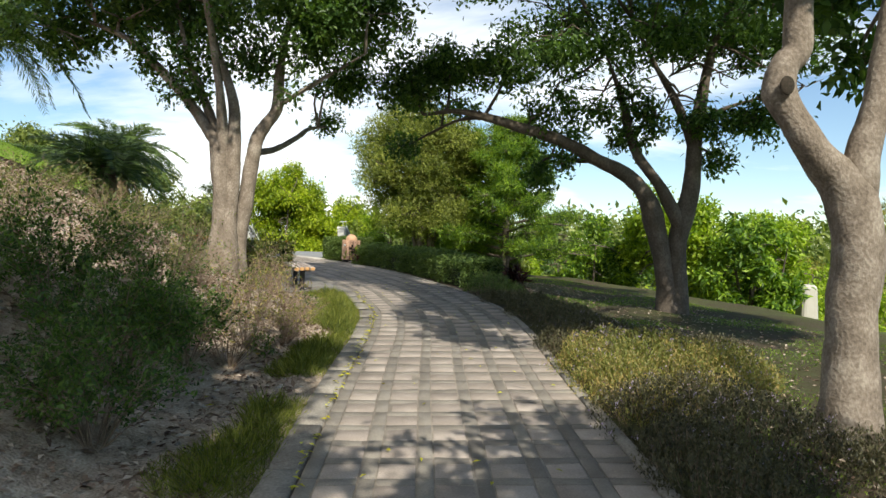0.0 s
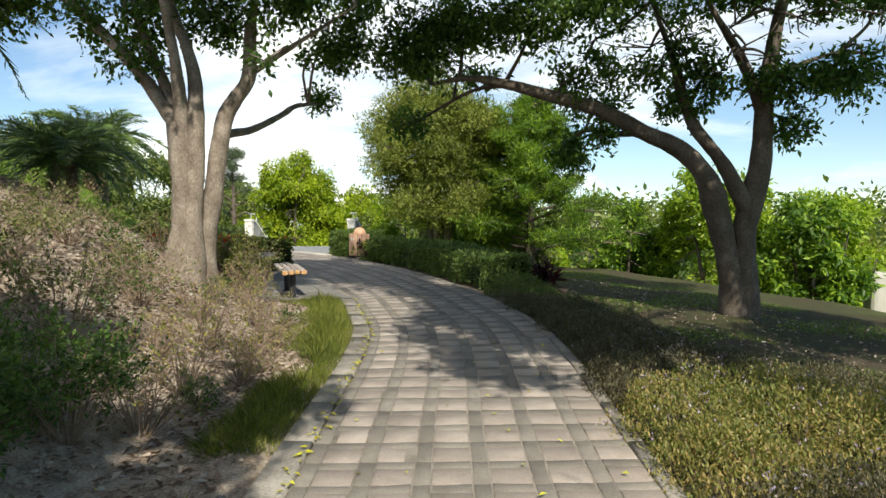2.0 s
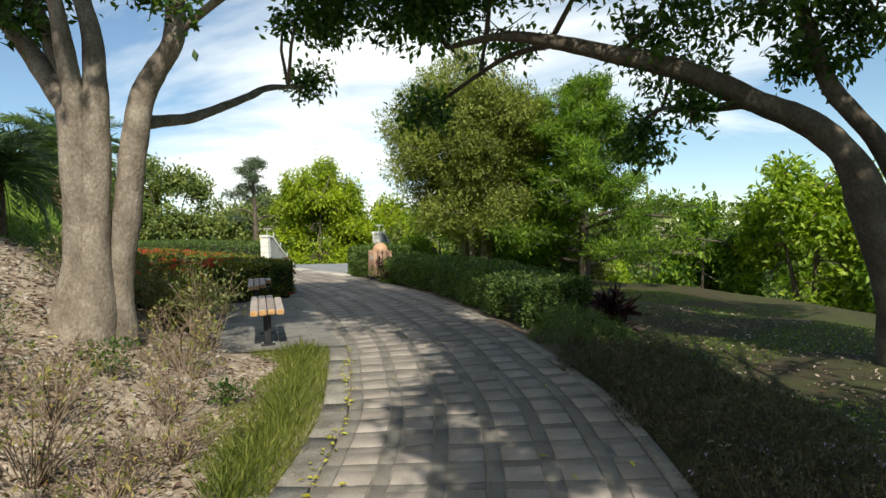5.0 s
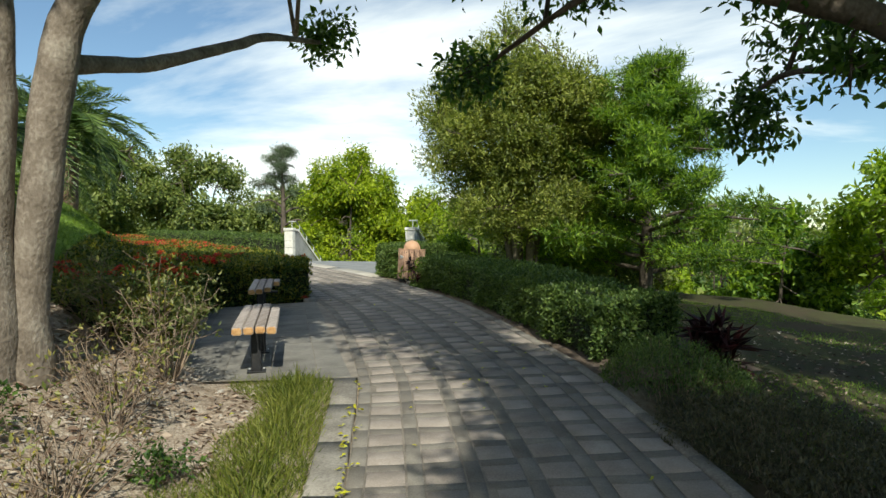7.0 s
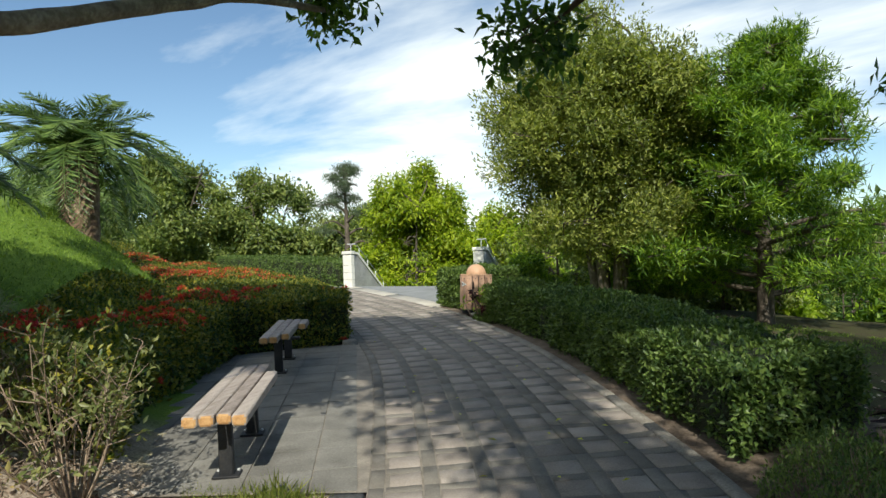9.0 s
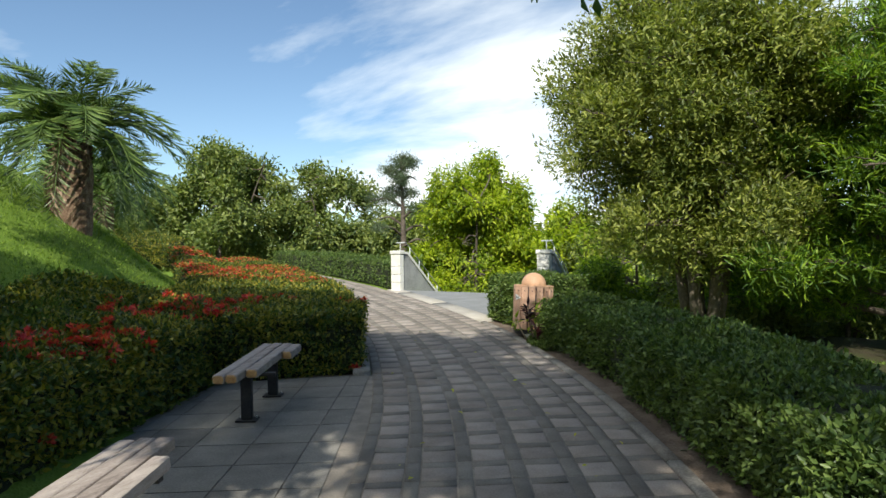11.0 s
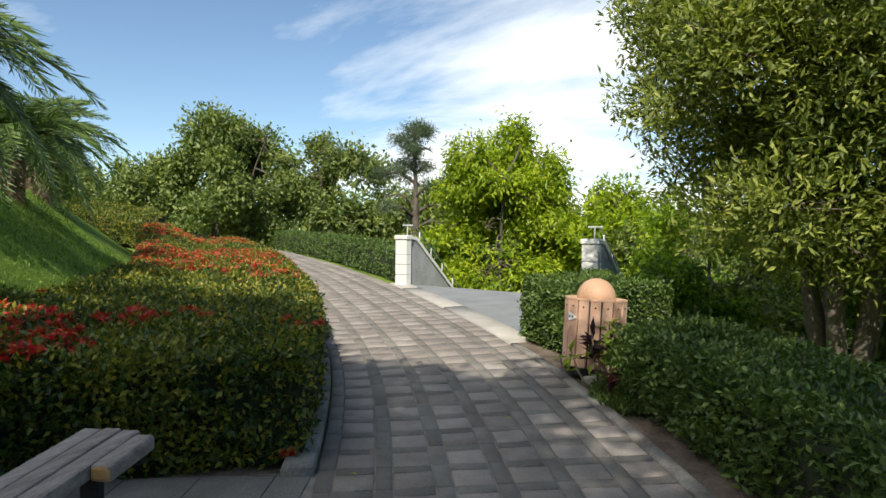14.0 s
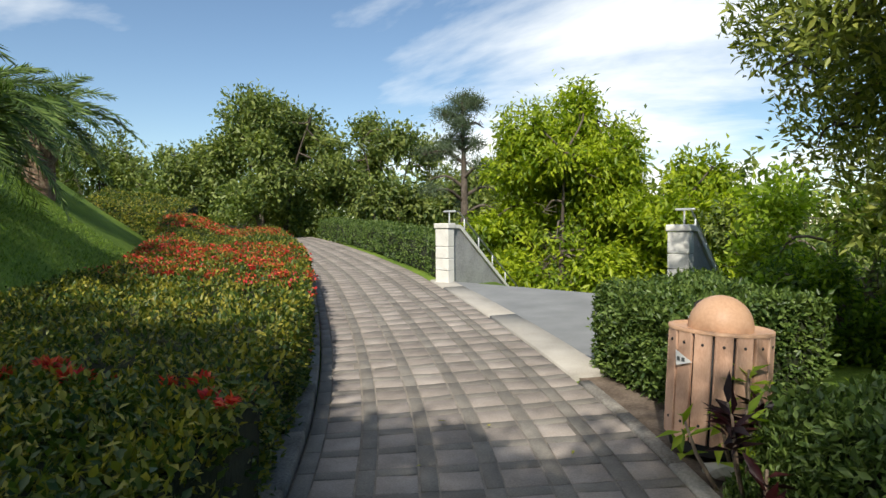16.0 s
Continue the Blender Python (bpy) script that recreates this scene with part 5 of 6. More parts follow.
def round_tree(name, label, at, z0, top, rad, n, per, leaf, width, mat, bark, seed, base=None, spread=0.12, droop=0.2, lobes=26, gap=-0.25, group="", stems=3, squash=0.75, taper=0.0, category="tree", lobe=1.0, skirt=0, spikes=0):
    """A free-standing tree: short forked trunk and a crown of many lobes between z0 and top."""
    x, y = at
    rg = np.random.default_rng(seed)
    g = gz(x, y) if base is None else base
    mid, half = (z0 + top) / 2, (top - z0) / 2
    limbs = []
    for k in range(stems):
        a = 2 * math.pi * (k + 0.3) / stems + rg.uniform(-0.4, 0.4)
        e = rad * 0.5
        limbs.append(([(x + 0.06 * math.cos(a), y + 0.06 * math.sin(a), g - 0.2), (x + 0.25 * e * math.cos(a), y + 0.25 * e * math.sin(a), g + (z0 - g) * 0.7 + 0.2), (x + 0.6 * e * math.cos(a), y + 0.6 * e * math.sin(a), mid), (x + e * math.cos(a), y + e * math.sin(a), mid + half * 0.55)], [0.035 * rad + 0.05, 0.025 * rad + 0.035, 0.04, 0.015]))
    puffs = []
    for k in range(lobes):
        d = unit(rg.normal(size=3))
        q = rg.uniform(0.3, 0.92) ** 0.6
        zz = d[2] * q
        w = (1 - taper * (zz * 0.5 + 0.5))
        s = rg.uniform(0.2, 0.38) * rad * lobe
        puffs.append((x + d[0] * rad * q * w, y + d[1] * rad * q * w, mid + zz * half * 0.92, s, s, s * squash))
    for k in range(skirt):
        a = 2 * math.pi * k / skirt
        s = rg.uniform(0.25, 0.36) * rad
        puffs.append((x + math.cos(a) * rad * 0.6, y + math.sin(a) * rad * 0.6, z0 + half * rg.uniform(0.2, 0.6), s, s, s * 0.9))
    for k in range(spikes):
        a, q = rg.uniform(0, 6.28), rg.uniform(0.05, 0.75)
        puffs.append((x + math.cos(a) * rad * q, y + math.sin(a) * rad * q, top - half * 0.75 * q * q, 0.09 * rad, 0.09 * rad, 0.26 * rad))
    return tree(name, label, limbs, puffs, n, per, leaf, width, mat, bark, seed, spread, droop, gap, 2.2 / max(rad, 1), r0=0.02 + 0.008 * rad, group=group, category=category)


round_tree("bushy_tree", "large dense olive-green bushy tree with twiggy stems", (-0.65, 22.0), 1.4, 6.75, 2.15, 170000, 11, 0.085, 0.34, M_LEAF_OLIVE, M_BARKD, 61, spread=0.065, droop=-0.35, lobes=110, gap=-0.55, stems=5, spikes=12)


def tiered_tree(name, label, at, base, top, rad, tiers, n, mat, bark, seed, leaf=0.16, per=12, width=0.12, low=0.25, group="", flatness=0.16):
    """A conifer-like tree: straight trunk with drooping layered branches."""
    x, y = at
    rg = np.random.default_rng(seed)
    limbs = [([(x, y, base - 0.2), (x + 0.05, y, base + (top - base) * 0.5), (x, y, top)], [0.16, 0.1, 0.02])]
    puffs = []
    for k in range(tiers):
        f = low + (1 - low) * (k + rg.uniform(0, 0.6)) / tiers
        z = base + (top - base) * f
        reach = rad * (1.05 - f) ** 0.65 * rg.uniform(0.7, 1.1)
        a = k * 2.4 + rg.uniform(-0.4, 0.4)
        ex, ey = x + math.cos(a) * reach, y + math.sin(a) * reach
        limbs.append(([(x, y, z - 0.15), ((x + ex) / 2, (y + ey) / 2, z + 0.12), (ex, ey, z + 0.02)], [0.05, 0.035, 0.012]))
        for q, s in ((0.97, 0.13), (0.8, 0.16), (0.58, 0.18), (0.32, 0.17)):
            s2 = s * rad
            puffs.append((x + (ex - x) * q, y + (ey - y) * q, z + 0.1, s2, s2, flatness * rad * 0.8))
    return tree(name, label, limbs, puffs, n, per, leaf, width, mat, bark, seed, 0.07, -0.2, -0.1, 1.8, group=group, r0=0.02, twigs_per=2)


tiered_tree("pine_tree", "dark green pine with bright feathery layered tips", (2.1, 22.0), gz(2.1, 22.0), 5.7, 3.3, 48, 84000, M_LEAF_PINE, M_BARKD, 62, 0.15, 12, 0.15, 0.12, "", 0.085)
round_tree("lime_tree", "bright lime-green leafy tree beyond the landing", (-7.5, 30.2), -0.3, 5.05, 2.35, 90000, 8, 0.15, 0.38, M_LEAF_LIME, M_BARKD, 63, base=-1.2, spread=0.12, droop=0.55, lobes=62, gap=-0.5, squash=0.5, taper=0.42, stems=4, lobe=0.9, spikes=9, skirt=9)
tiered_tree("pine_tree", "slender grey-green pine with open tufted top", (-10.4, 31.0), -0.5, 5.7, 2.2, 15, 11000, M_LEAF_GREY, M_BARKD, 64, 0.14, 12, 0.11, 0.5, "", 0.08)

# woods beyond the far hedge
WOODS = [(-23.3, 37.0, 9.0, 3.7, 26000), (-28.3, 37.0, 7.2, 3.0, 15000), (-19.6, 40.5, 7.6, 3.0, 15000), (-33.5, 35.5, 7.4, 3.0, 12000), (-15.5, 41.0, 5.6, 2.6, 11000), (-38.5, 33.5, 8.0, 3.4, 9000), (-12.5, 37.0, 4.4, 2.0, 9000)]
for k, (x, y, top, rad, n) in enumerate(WOODS):
    round_tree("broadleaf_tree", "dense dark green broadleaf tree at the wood edge", (x, y), 0.9, top, rad, int(n * 1.5), 6, 0.23, 0.45, M_LEAF_WOOD, M_BARKD, 70 + k, spread=0.22, droop=0.1, lobes=34, gap=-0.25, group="wood edge trees", squash=0.8, lobe=0.85)
round_tree("broadleaf_tree", "small bright green leafy tree behind the bin", (-2.2, 27.2), -1.0, 3.3, 1.5, 14000, 6, 0.15, 0.4, M_LEAF_BRIGHT, M_BARKD, 85, base=-2.2, spread=0.12, group="trees below the stairs")
round_tree("broadleaf_tree", "yellow-green broadleaf tree below the stairs", (-4.9, 31.2), -0.8, 3.9, 1.9, 20000, 6, 0.18, 0.4, M_LEAF_LIME, M_BARKD, 86, base=-2.2, spread=0.12, spikes=4, group="trees below the stairs")
for k, (x, y, top, rad) in enumerate(((-0.7, 26.6, 3.0, 1.6), (1.7, 25.2, 2.6, 1.5), (-2.9, 30.0, 3.5, 1.9), (0.6, 23.9, 1.5, 0.9))):
    round_tree("broadleaf_tree", "mid-green twiggy tree on the slope below the path", (x, y), gz(x, y) + 0.1, top, rad, 15000, 6, 0.13, 0.4, M_LEAF_WOOD, M_BARKD, 180 + k, spread=0.11, droop=0.1, lobes=30, gap=-0.2, group="trees below the stairs")
round_tree("round_shrub", "rounded bright green shrub behind the box hedge", (-2.35, 23.75), 0.7, 2.05, 0.85, 15000, 6, 0.075, 0.45, M_LEAF_PINE, M_BARKD, 87, spread=0.06, lobes=20, squash=0.8, category="shrub")

RIGHT = [(8.0, 22.8, 3.6, 1.9, M_LEAF_BRIGHT), (10.6, 27.0, 3.2, 2.2, M_LEAF_BRIGHT), (13.6, 25.2, 2.4, 2.0, M_LEAF_BRIGHT), (9.0, 32.0, 3.4, 2.6, M_LEAF), (14.5, 33.5, 3.3, 2.8, M_LEAF_BRIGHT), (18.5, 30.0, 3.0, 2.6, M_LEAF_BRIGHT), (5.2, 29.0, 3.0, 2.2, M_LEAF), (19.5, 38.0, 3.8, 3.2, M_LEAF_YELLOW), (25.0, 36.0, 4.0, 3.4, M_LEAF_YELLOW), (30.0, 41.0, 4.6, 3.6, M_LEAF_YELLOW), (11.0, 40.0, 3.6, 3.2, M_LEAF_WOOD), (3.0, 36.0, 3.0, 2.6, M_LEAF), (26.0, 28.0, 3.0, 2.8, M_LEAF_BRIGHT), (1.0, 31.0, 2.6, 2.0, M_LEAF_BRIGHT), (5.6, 24.6, 2.5, 1.6, M_LEAF_PINE), (7.4, 26.4, 2.9, 1.9, M_LEAF_BRIGHT), (4.3, 26.6, 2.7, 1.8, M_LEAF_BRIGHT), (11.8, 23.2, 2.9, 1.8, M_LEAF_BRIGHT), (9.6, 20.2, 2.3, 1.3, M_LEAF_PINE), (13.5, 28.5, 3.2, 2.2, M_LEAF_BRIGHT)]
for k, (x, y, top, rad, mt) in enumerate(RIGHT):
    word = "yellow-green feathery" if mt is M_LEAF_YELLOW else "sunlit bright green"
    round_tree("broadleaf_tree", word + " tree down the slope", (x, y), gz(x, y) - 0.2, gz(x, y) + (top - gz(x, y)) * 1.06, rad, 15000, 6, 0.19, 0.42, mt, M_BARKD, 100 + k, spread=0.11, droop=0.3, lobes=40, gap=-0.2, group="trees down the slope", squash=0.7)


def far_woods():
    """Distant tree belt all round, as one mass."""
    rg = np.random.default_rng(5)
    puffs = []
    for k in range(420):
        a = rg.uniform(-1.8, 1.8) if k % 4 else rg.uniform(1.8, 4.5)
        d = rg.uniform(48, 95)
        x, y = math.sin(a) * d - 4, 18 + math.cos(a) * d
        left = 0.5 - 0.5 * math.sin(a)
        h = rg.uniform(2.8, 5.0) + 3.0 * left
        s = rg.uniform(2.2, 4.2)
        puffs.append((x, y, h - s * 0.6, s, s, s * 0.9))
        puffs.append((x + rg.normal() * 2, y, h - s * 1.8, s * 1.3, s * 1.3, s))
    c, d = puff_points(puffs, 46000, rg, 9, -0.8, 0.2)
    a = clusters(c, d, 3, 0.75, 0.55, 0.35, rg, 0.1)
    tagged(new("far_woods", leaf_mesh("far_woods", *a, M_LEAF_WOOD)), "distant belt of dark green woodland", "woods", kind="stuff")


far_woods()


# ---- palms ----
def frond_mesh(length, seed, dry=False, droop=1.0):
    rg = np.random.default_rng(seed)
    n = 54
    t = np.linspace(0, 1, 16)
    arc = np.stack([length * (t * 0.92 - 0.12 * t**3 * droop), np.zeros(16), length * (0.42 * t - 0.95 * droop * t**2.1)], -1)
    rv, rq, rt = tube(arc, np.linspace(0.018, 0.003, 16), 5)
    s = np.linspace(0.12, 0.99, n)
    base = np.stack([np.interp(s, t, arc[:, k]) for k in range(3)], -1)
    tang = unit(np.stack([np.interp(s, t, np.gradient(arc[:, k])) for k in range(3)], -1))
    at, way, nrm = [], [], []
    ln = 0.34 * length / 1.8 * np.sin(np.pi * np.clip(s * 0.86 + 0.14, 0, 1)) ** 0.6 + 0.07
    for sg in (-1, 1):
        side = np.tile([0, sg, 0], (n, 1)).astype(float)
        w = side * 0.85 + tang * 0.75 + [0, 0, 0.12] + rg.normal(size=(n, 3)) * 0.16 - [0, 0, 0.3 if not dry else 0.7]
        at.append(base)
        way.append(w)
        nrm.append(np.cross(w, tang) * sg + rg.normal(size=(n, 3)) * 0.12)
    v, f = leaf_arrays(np.vstack(at), np.vstack(way), np.vstack(nrm), np.r_[ln, ln], np.full(2 * n, 0.017), 0.3)
    mt = M_PALMDRY if dry else M_PALM
    return mesh_np("frond", np.vstack([rv, v]), [rq, np.vstack([rt, f + len(rv)])], [mt, mt])


def palm(at, height, n, length, seed, label, trunk_r=0.24, dry=7):
    x, y = at
    g = gz(x, y)
    rg = np.random.default_rng(seed)
    root = thing("date_palm", label, "palm tree", "date palms on the bank", at=(x, y, g))
    line = catmull([(0, 0, -0.2), (0.03, 0.02, height * 0.5), (0, 0, height)], 10)
    mesh_part("trunk", tubes_mesh("trunk", [(line, np.linspace(trunk_r * 0.95, trunk_r * 0.8, len(line)))], M_PALMB, 16, 0.06), root)
    # old leaf bases in spirals round the trunk
    sv = np.array([(-0.5, 0, 0), (0.5, 0, 0), (0.32, 0.35, 1), (-0.32, 0.35, 1), (-0.5, -0.2, 0), (0.5, -0.2, 0), (0.32, 0.1, 1.0), (-0.32, 0.1, 1.0)]) * [0.1, 0.14, 0.11]
    sf = np.array([(0, 1, 2, 3), (5, 4, 7, 6), (0, 3, 7, 4), (1, 5, 6, 2), (3, 2, 6, 7)])
    allv, rows = [], int(height / 0.075)
    for j in range(rows):
        for k in range(11):
            a = 2 * math.pi * (k + 0.5 * (j % 2)) / 11 + 0.15 * j
            m = Matrix.Translation((math.cos(a) * trunk_r * 0.82, math.sin(a) * trunk_r * 0.82, 0.05 + j * 0.075)) @ Matrix.Rotation(a - math.pi / 2, 4, "Z")
            allv.append(sv * rg.uniform(0.85, 1.2) @ np.array(m.to_3x3()).T + np.array(m.translation))
    allf = (np.arange(len(allv))[:, None, None] * 8 + sf[None]).reshape(-1, 4)
    mesh_part("bark_husk", mesh_np("bark_husk", np.vstack(allv), allf, M_PALMB), root, kind="stuff")
    green = [frond_mesh(length, seed * 10 + k, False, dr) for k, dr in enumerate((0.65, 0.95, 1.3))]
    brown = frond_mesh(length * 0.8, seed * 10 + 7, True, 1.5)
    for k in range(n + dry):
        isdry = k >= n
        f = k / n
        lift = 70 - 78 * f if not isdry else -50
        a = k * 137.5 + rg.uniform(-12, 12)
        ob = new("frond", brown if isdry else green[min(2, int(f * 3))])
        ob.parent = root
        s = rg.uniform(0.85, 1.1) * (0.75 + 0.3 * math.sin(math.pi * min(f, 1)))
        ob.matrix_basis = Matrix.Translation((0, 0, height - 0.06 + 0.1 * (1 - min(f, 1)))) @ Matrix.Rotation(radians(a), 4, "Z") @ Matrix.Rotation(radians(-lift * 0.75), 4, "Y") @ Matrix.Rotation(rg.uniform(-0.3, 0.3), 4, "X") @ Matrix.Diagonal((s, s, s, 1))
        if isdry:
            tagged(ob, "withered brown hanging frond")
    return root


palm((-8.8, 17.4), 1.2, 46, 1.75, 3, "stout date palm with drooping fronds on the grass bank", 0.29)
palm((-11.35, 19.9), 0.65, 44, 1.55, 4, "low date palm farther up the grass bank", 0.27)
palm((-14.8, 22.7), 1.2, 44, 1.75, 5, "date palm behind another on the bank", 0.28)
palm((-6.95, 13.2), 0.75, 38, 1.55, 8, "short shaded date palm where grass meets dry slope", 0.22)
palm((-7.7, 10.6), 1.9, 40, 1.8, 6, "tall date palm above the dry slope", 0.22)


# ---- low plants and litter beside the path ----
def scatter(n, x0, x1, y0, y1, rg, test):
    x, y = rg.uniform(x0, x1, n), rg.uniform(y0, y1, n)
    keep = test(x, y, along_path(x, y))
    return x[keep], y[keep]


def blades(name, label, x, y, h, mat, rg, lean=0.5, width=0.009, z=None, category="grass"):
    z = ground_z(x, y) if z is None else z
    at = np.stack([x, y, z - 0.01], -1)
    way = rg.normal(size=at.shape) * [lean, lean, 0.15] + [0, 0, 1]
    nrm = rg.normal(size=at.shape) * [1, 1, 0.1]
    ln = h * rg.uniform(0.55, 1.25, len(x))
    return tagged(new(name, leaf_mesh(name, at, way, nrm, ln, np.full(len(x), width) * rg.uniform(0.7, 1.4, len(x)), mat, 0.1)), label, category, kind="stuff")


rg = np.random.default_rng(77)
# rough grass strip along the kerb
ke = edge_between(EL, 3.2, 12.3, 0.27)
sx, sy = scatter(80000, -3.5, -0.9, 3.0, 12.4, rg, lambda x, y, s: (s > 1.2) & (s < 1.66 + 0.16 * np.sin(y * 2.1) + 0.1 * np.sin(y * 5.3) + 0.26 * (y > 8.8)))
gate = (wave(np.stack([sx, sy, 0 * sx], -1), 3, 2.4) > -1.2 + 0.7 * (sy < 6)) & (sy > 3.4)
sx, sy = sx[gate][:60000], sy[gate][:60000]
hump = 0.05 + 0.11 * np.clip(1 - np.abs(along_path(sx, sy) - 1.5) / 0.32, 0, 1)
blades("grass_strip", "uneven strip of rough green grass beside the kerb", sx, sy, hump * 1.0 + 0.035, M_BLADE, rg, 0.85, 0.0036)

# fallen leaves and small stones on the dry slope
lx, ly = scatter(30000, -8.5, -1.1, 0.5, 12.4, rg, lambda x, y, s: (s > 1.4) & (s < 7) & ~((y > 12.0) & (x > -3.4)))
lz = ground_z(lx, ly)
n = len(lx)
at = np.stack([lx, ly, lz + rg.uniform(0.0, 0.02, n)], -1)
way = rg.normal(size=(n, 3)) * [1, 1, 0.18]
ln = rg.uniform(0.035, 0.085, n)
tagged(new("leaf_litter", leaf_mesh("leaf_litter", at, way, rg.normal(size=(n, 3)) * 0.3 + [0, 0, 1], ln, ln * 0.5, M_LITTER, 0.25)), "dry brown fallen leaves strewn over the soil", "leaf litter", kind="stuff")

lx, ly = scatter(6500, 1.3, 8.0, 3.0, 17.0, rg, lambda x, y, s: (s < -1.4) & (s > -6.5))
n = len(lx)
at = np.stack([lx, ly, ground_z(lx, ly) + rg.uniform(0.0, 0.02, n)], -1)
ln = rg.uniform(0.03, 0.07, n)
tagged(new("lawn_litter", leaf_mesh("lawn_litter", at, rg.normal(size=(n, 3)) * [1, 1, 0.18], rg.normal(size=(n, 3)) * 0.3 + [0, 0, 1], ln, ln * 0.5, M_LITTER, 0.25)), "dry fallen leaves on the worn lawn", "leaf litter", kind="stuff")

M_PEBBLE = surface("pebble", ramp3((0.2, 0.17, 0.15), (0.36, 0.32, 0.28), (0.5, 0.46, 0.41)), 9, 70, 0.9, 0.4, 0.005, "island", 0.4)


def pebbles():
    rg = np.random.default_rng(8)
    px, py = scatter(2600, -6, -1.1, 4, 12.3, rg, lambda x, y, s: (s > 1.35) & (s < 5))
    bm = bmesh.new()
    bmesh.ops.create_icosphere(bm, subdivisions=1, radius=1)
    v = np.array([q.co[:] for q in bm.verts])
    f = np.array([[q.index for q in t.verts] for t in bm.faces])
    bm.free()
    out = []
    for x, y, z in zip(px, py, ground_z(px, py)):
        s = rg.uniform(0.008, 0.028)
        out.append(v * (1 + 0.25 * rg.normal(size=v.shape)) * [s * rg.uniform(0.8, 1.6), s, s * 0.6] + [x, y, z])
    fa = (np.arange(len(out))[:, None, None] * len(v) + f[None]).reshape(-1, 3)
    tagged(new("pebbles", mesh_np("pebbles", np.vstack(out), fa, M_PEBBLE)), "small pale stones scattered over dry soil", "pebbles", kind="stuff")


pebbles()


def shrub(label, at, h, r, n_stems, n_leaf, mat, seed, leaf=0.04, bare=0.0, stem=0.006, group="dry shrubs beside the path", name="dry_shrub", width=0.42, per=5):
    """A twiggy shrub: forked stems from one foot, leaves towards their ends."""
    rg = np.random.default_rng(seed)
    x, y = at
    g = gz(x, y)
    root = thing(name, label, "shrub", group, at=(x, y, g))
    lines, ends = [], []
    for k in range(n_stems):
        a, q = rg.uniform(0, 2 * math.pi), rg.uniform(0.15, 1.0) ** 0.6
        hh = h * rg.uniform(0.6, 1.05) * (1.05 - 0.45 * q * q)
        e = np.array([math.cos(a) * r * q, math.sin(a) * r * q, hh])
        s = np.array([math.cos(a) * 0.07 * r, math.sin(a) * 0.07 * r, -0.03])
        m = s * 0.4 + e * 0.5 + rg.normal(size=3) * [0.06, 0.06, 0.04] + [0, 0, hh * 0.12]
        line = catmull([s, m, e], 4)
        lines.append((line, np.linspace(stem, 0.002, len(line))))
        for _ in range(4):
            t = rg.integers(3, len(line))
            e2 = line[t] + (unit(rg.normal(size=3)) * [1, 1, 0.6] + [0, 0, 0.5]) * h * rg.uniform(0.1, 0.28)
            mm = (line[t] + e2) / 2 + rg.normal(size=3) * 0.02
            l2 = catmull([line[t], mm, e2], 3)
            lines.append((l2, np.linspace(stem * 0.45, 0.0015, len(l2))))
            ends += [l2[-1], l2[len(l2) // 2]]
        ends += [line[-1], line[-2], line[-4]]
    mesh_part("stem_tangle", tubes_mesh("stem_tangle", lines, M_TWIG, 3), root, kind="stuff")
    ends = np.array(ends)
    if n_leaf:
        pick = rg.integers(0, len(ends), n_leaf // per)
        c = ends[pick] + rg.normal(size=(len(pick), 3)) * 0.035
        a = clusters(c, unit(c - [0, 0, h * 0.3]), per, leaf, width, 0.022, rg, 0.0)
        mesh_part("leaves", leaf_mesh("leaves", *a, mat), root, kind="stuff")
    return root


SHRUBS = [(-2.15, 4.0, 0.75, 0.55, 4500, M_LEAF), (-2.5, 4.9, 0.95, 0.7, 7500, M_LEAF), (-2.35, 5.9, 0.8, 0.6, 3800, M_LEAF), (-3.3, 5.4, 1.1, 0.8, 6500, M_LEAF), (-3.0, 6.9, 1.05, 0.65, 1500, M_DRYLEAF), (-2.2, 7.2, 0.7, 0.5, 350, M_HEATH), (-2.45, 8.3, 0.75, 0.55, 300, M_HEATH), (-3.2, 8.5, 0.65, 0.6, 900, M_DRYLEAF), (-4.0, 7.6, 0.8, 0.75, 1500, M_DRYLEAF), (-4.3, 6.2, 0.85, 0.8, 1500, M_DRYLEAF), (-2.35, 9.6, 0.6, 0.5, 220, M_HEATH), (-2.75, 10.6, 0.55, 0.45, 150, M_HEATH), (-4.4, 9.2, 0.55, 0.7, 900, M_DRYLEAF), (-5.1, 8.0, 0.6, 0.8, 1200, M_DRYLEAF), (-5.3, 10.2, 0.45, 0.6, 500, M_DRYLEAF), (-2.0, 9.0, 0.45, 0.4, 120, M_HEATH), (-3.6, 4.0, 1.0, 0.8, 6000, M_LEAF), (-1.9, 8.0, 0.4, 0.35, 150, M_HEATH), (-2.6, 7.6, 0.5, 0.4, 150, M_HEATH)]
for k, (x, y, h, r, nl, mt) in enumerate(SHRUBS):
    lab = "nearly leafless brown twiggy shrub on dry soil" if mt is M_HEATH else "straggly green shrub with thin bare stems"
    shrub(lab, (x, y), h, r, 26 if nl < 700 else 34, nl, mt, 200 + k)
for k, (x, y, h) in enumerate(((-3.1, 7.9, 0.5), (-2.5, 6.6, 0.3), (-3.7, 9.3, 0.4), (-2.2, 10.2, 0.25), (-4.3, 10.0, 0.35), (-2.9, 9.7, 0.28), (-1.95, 6.9, 0.25))):
    shrub("small green weed on dry leaf-strewn soil", (x, y), h, h * 0.6, 9, 420, M_LEAF, 260 + k, 0.04, stem=0.004, name="weed", group="weeds on the dry slope")
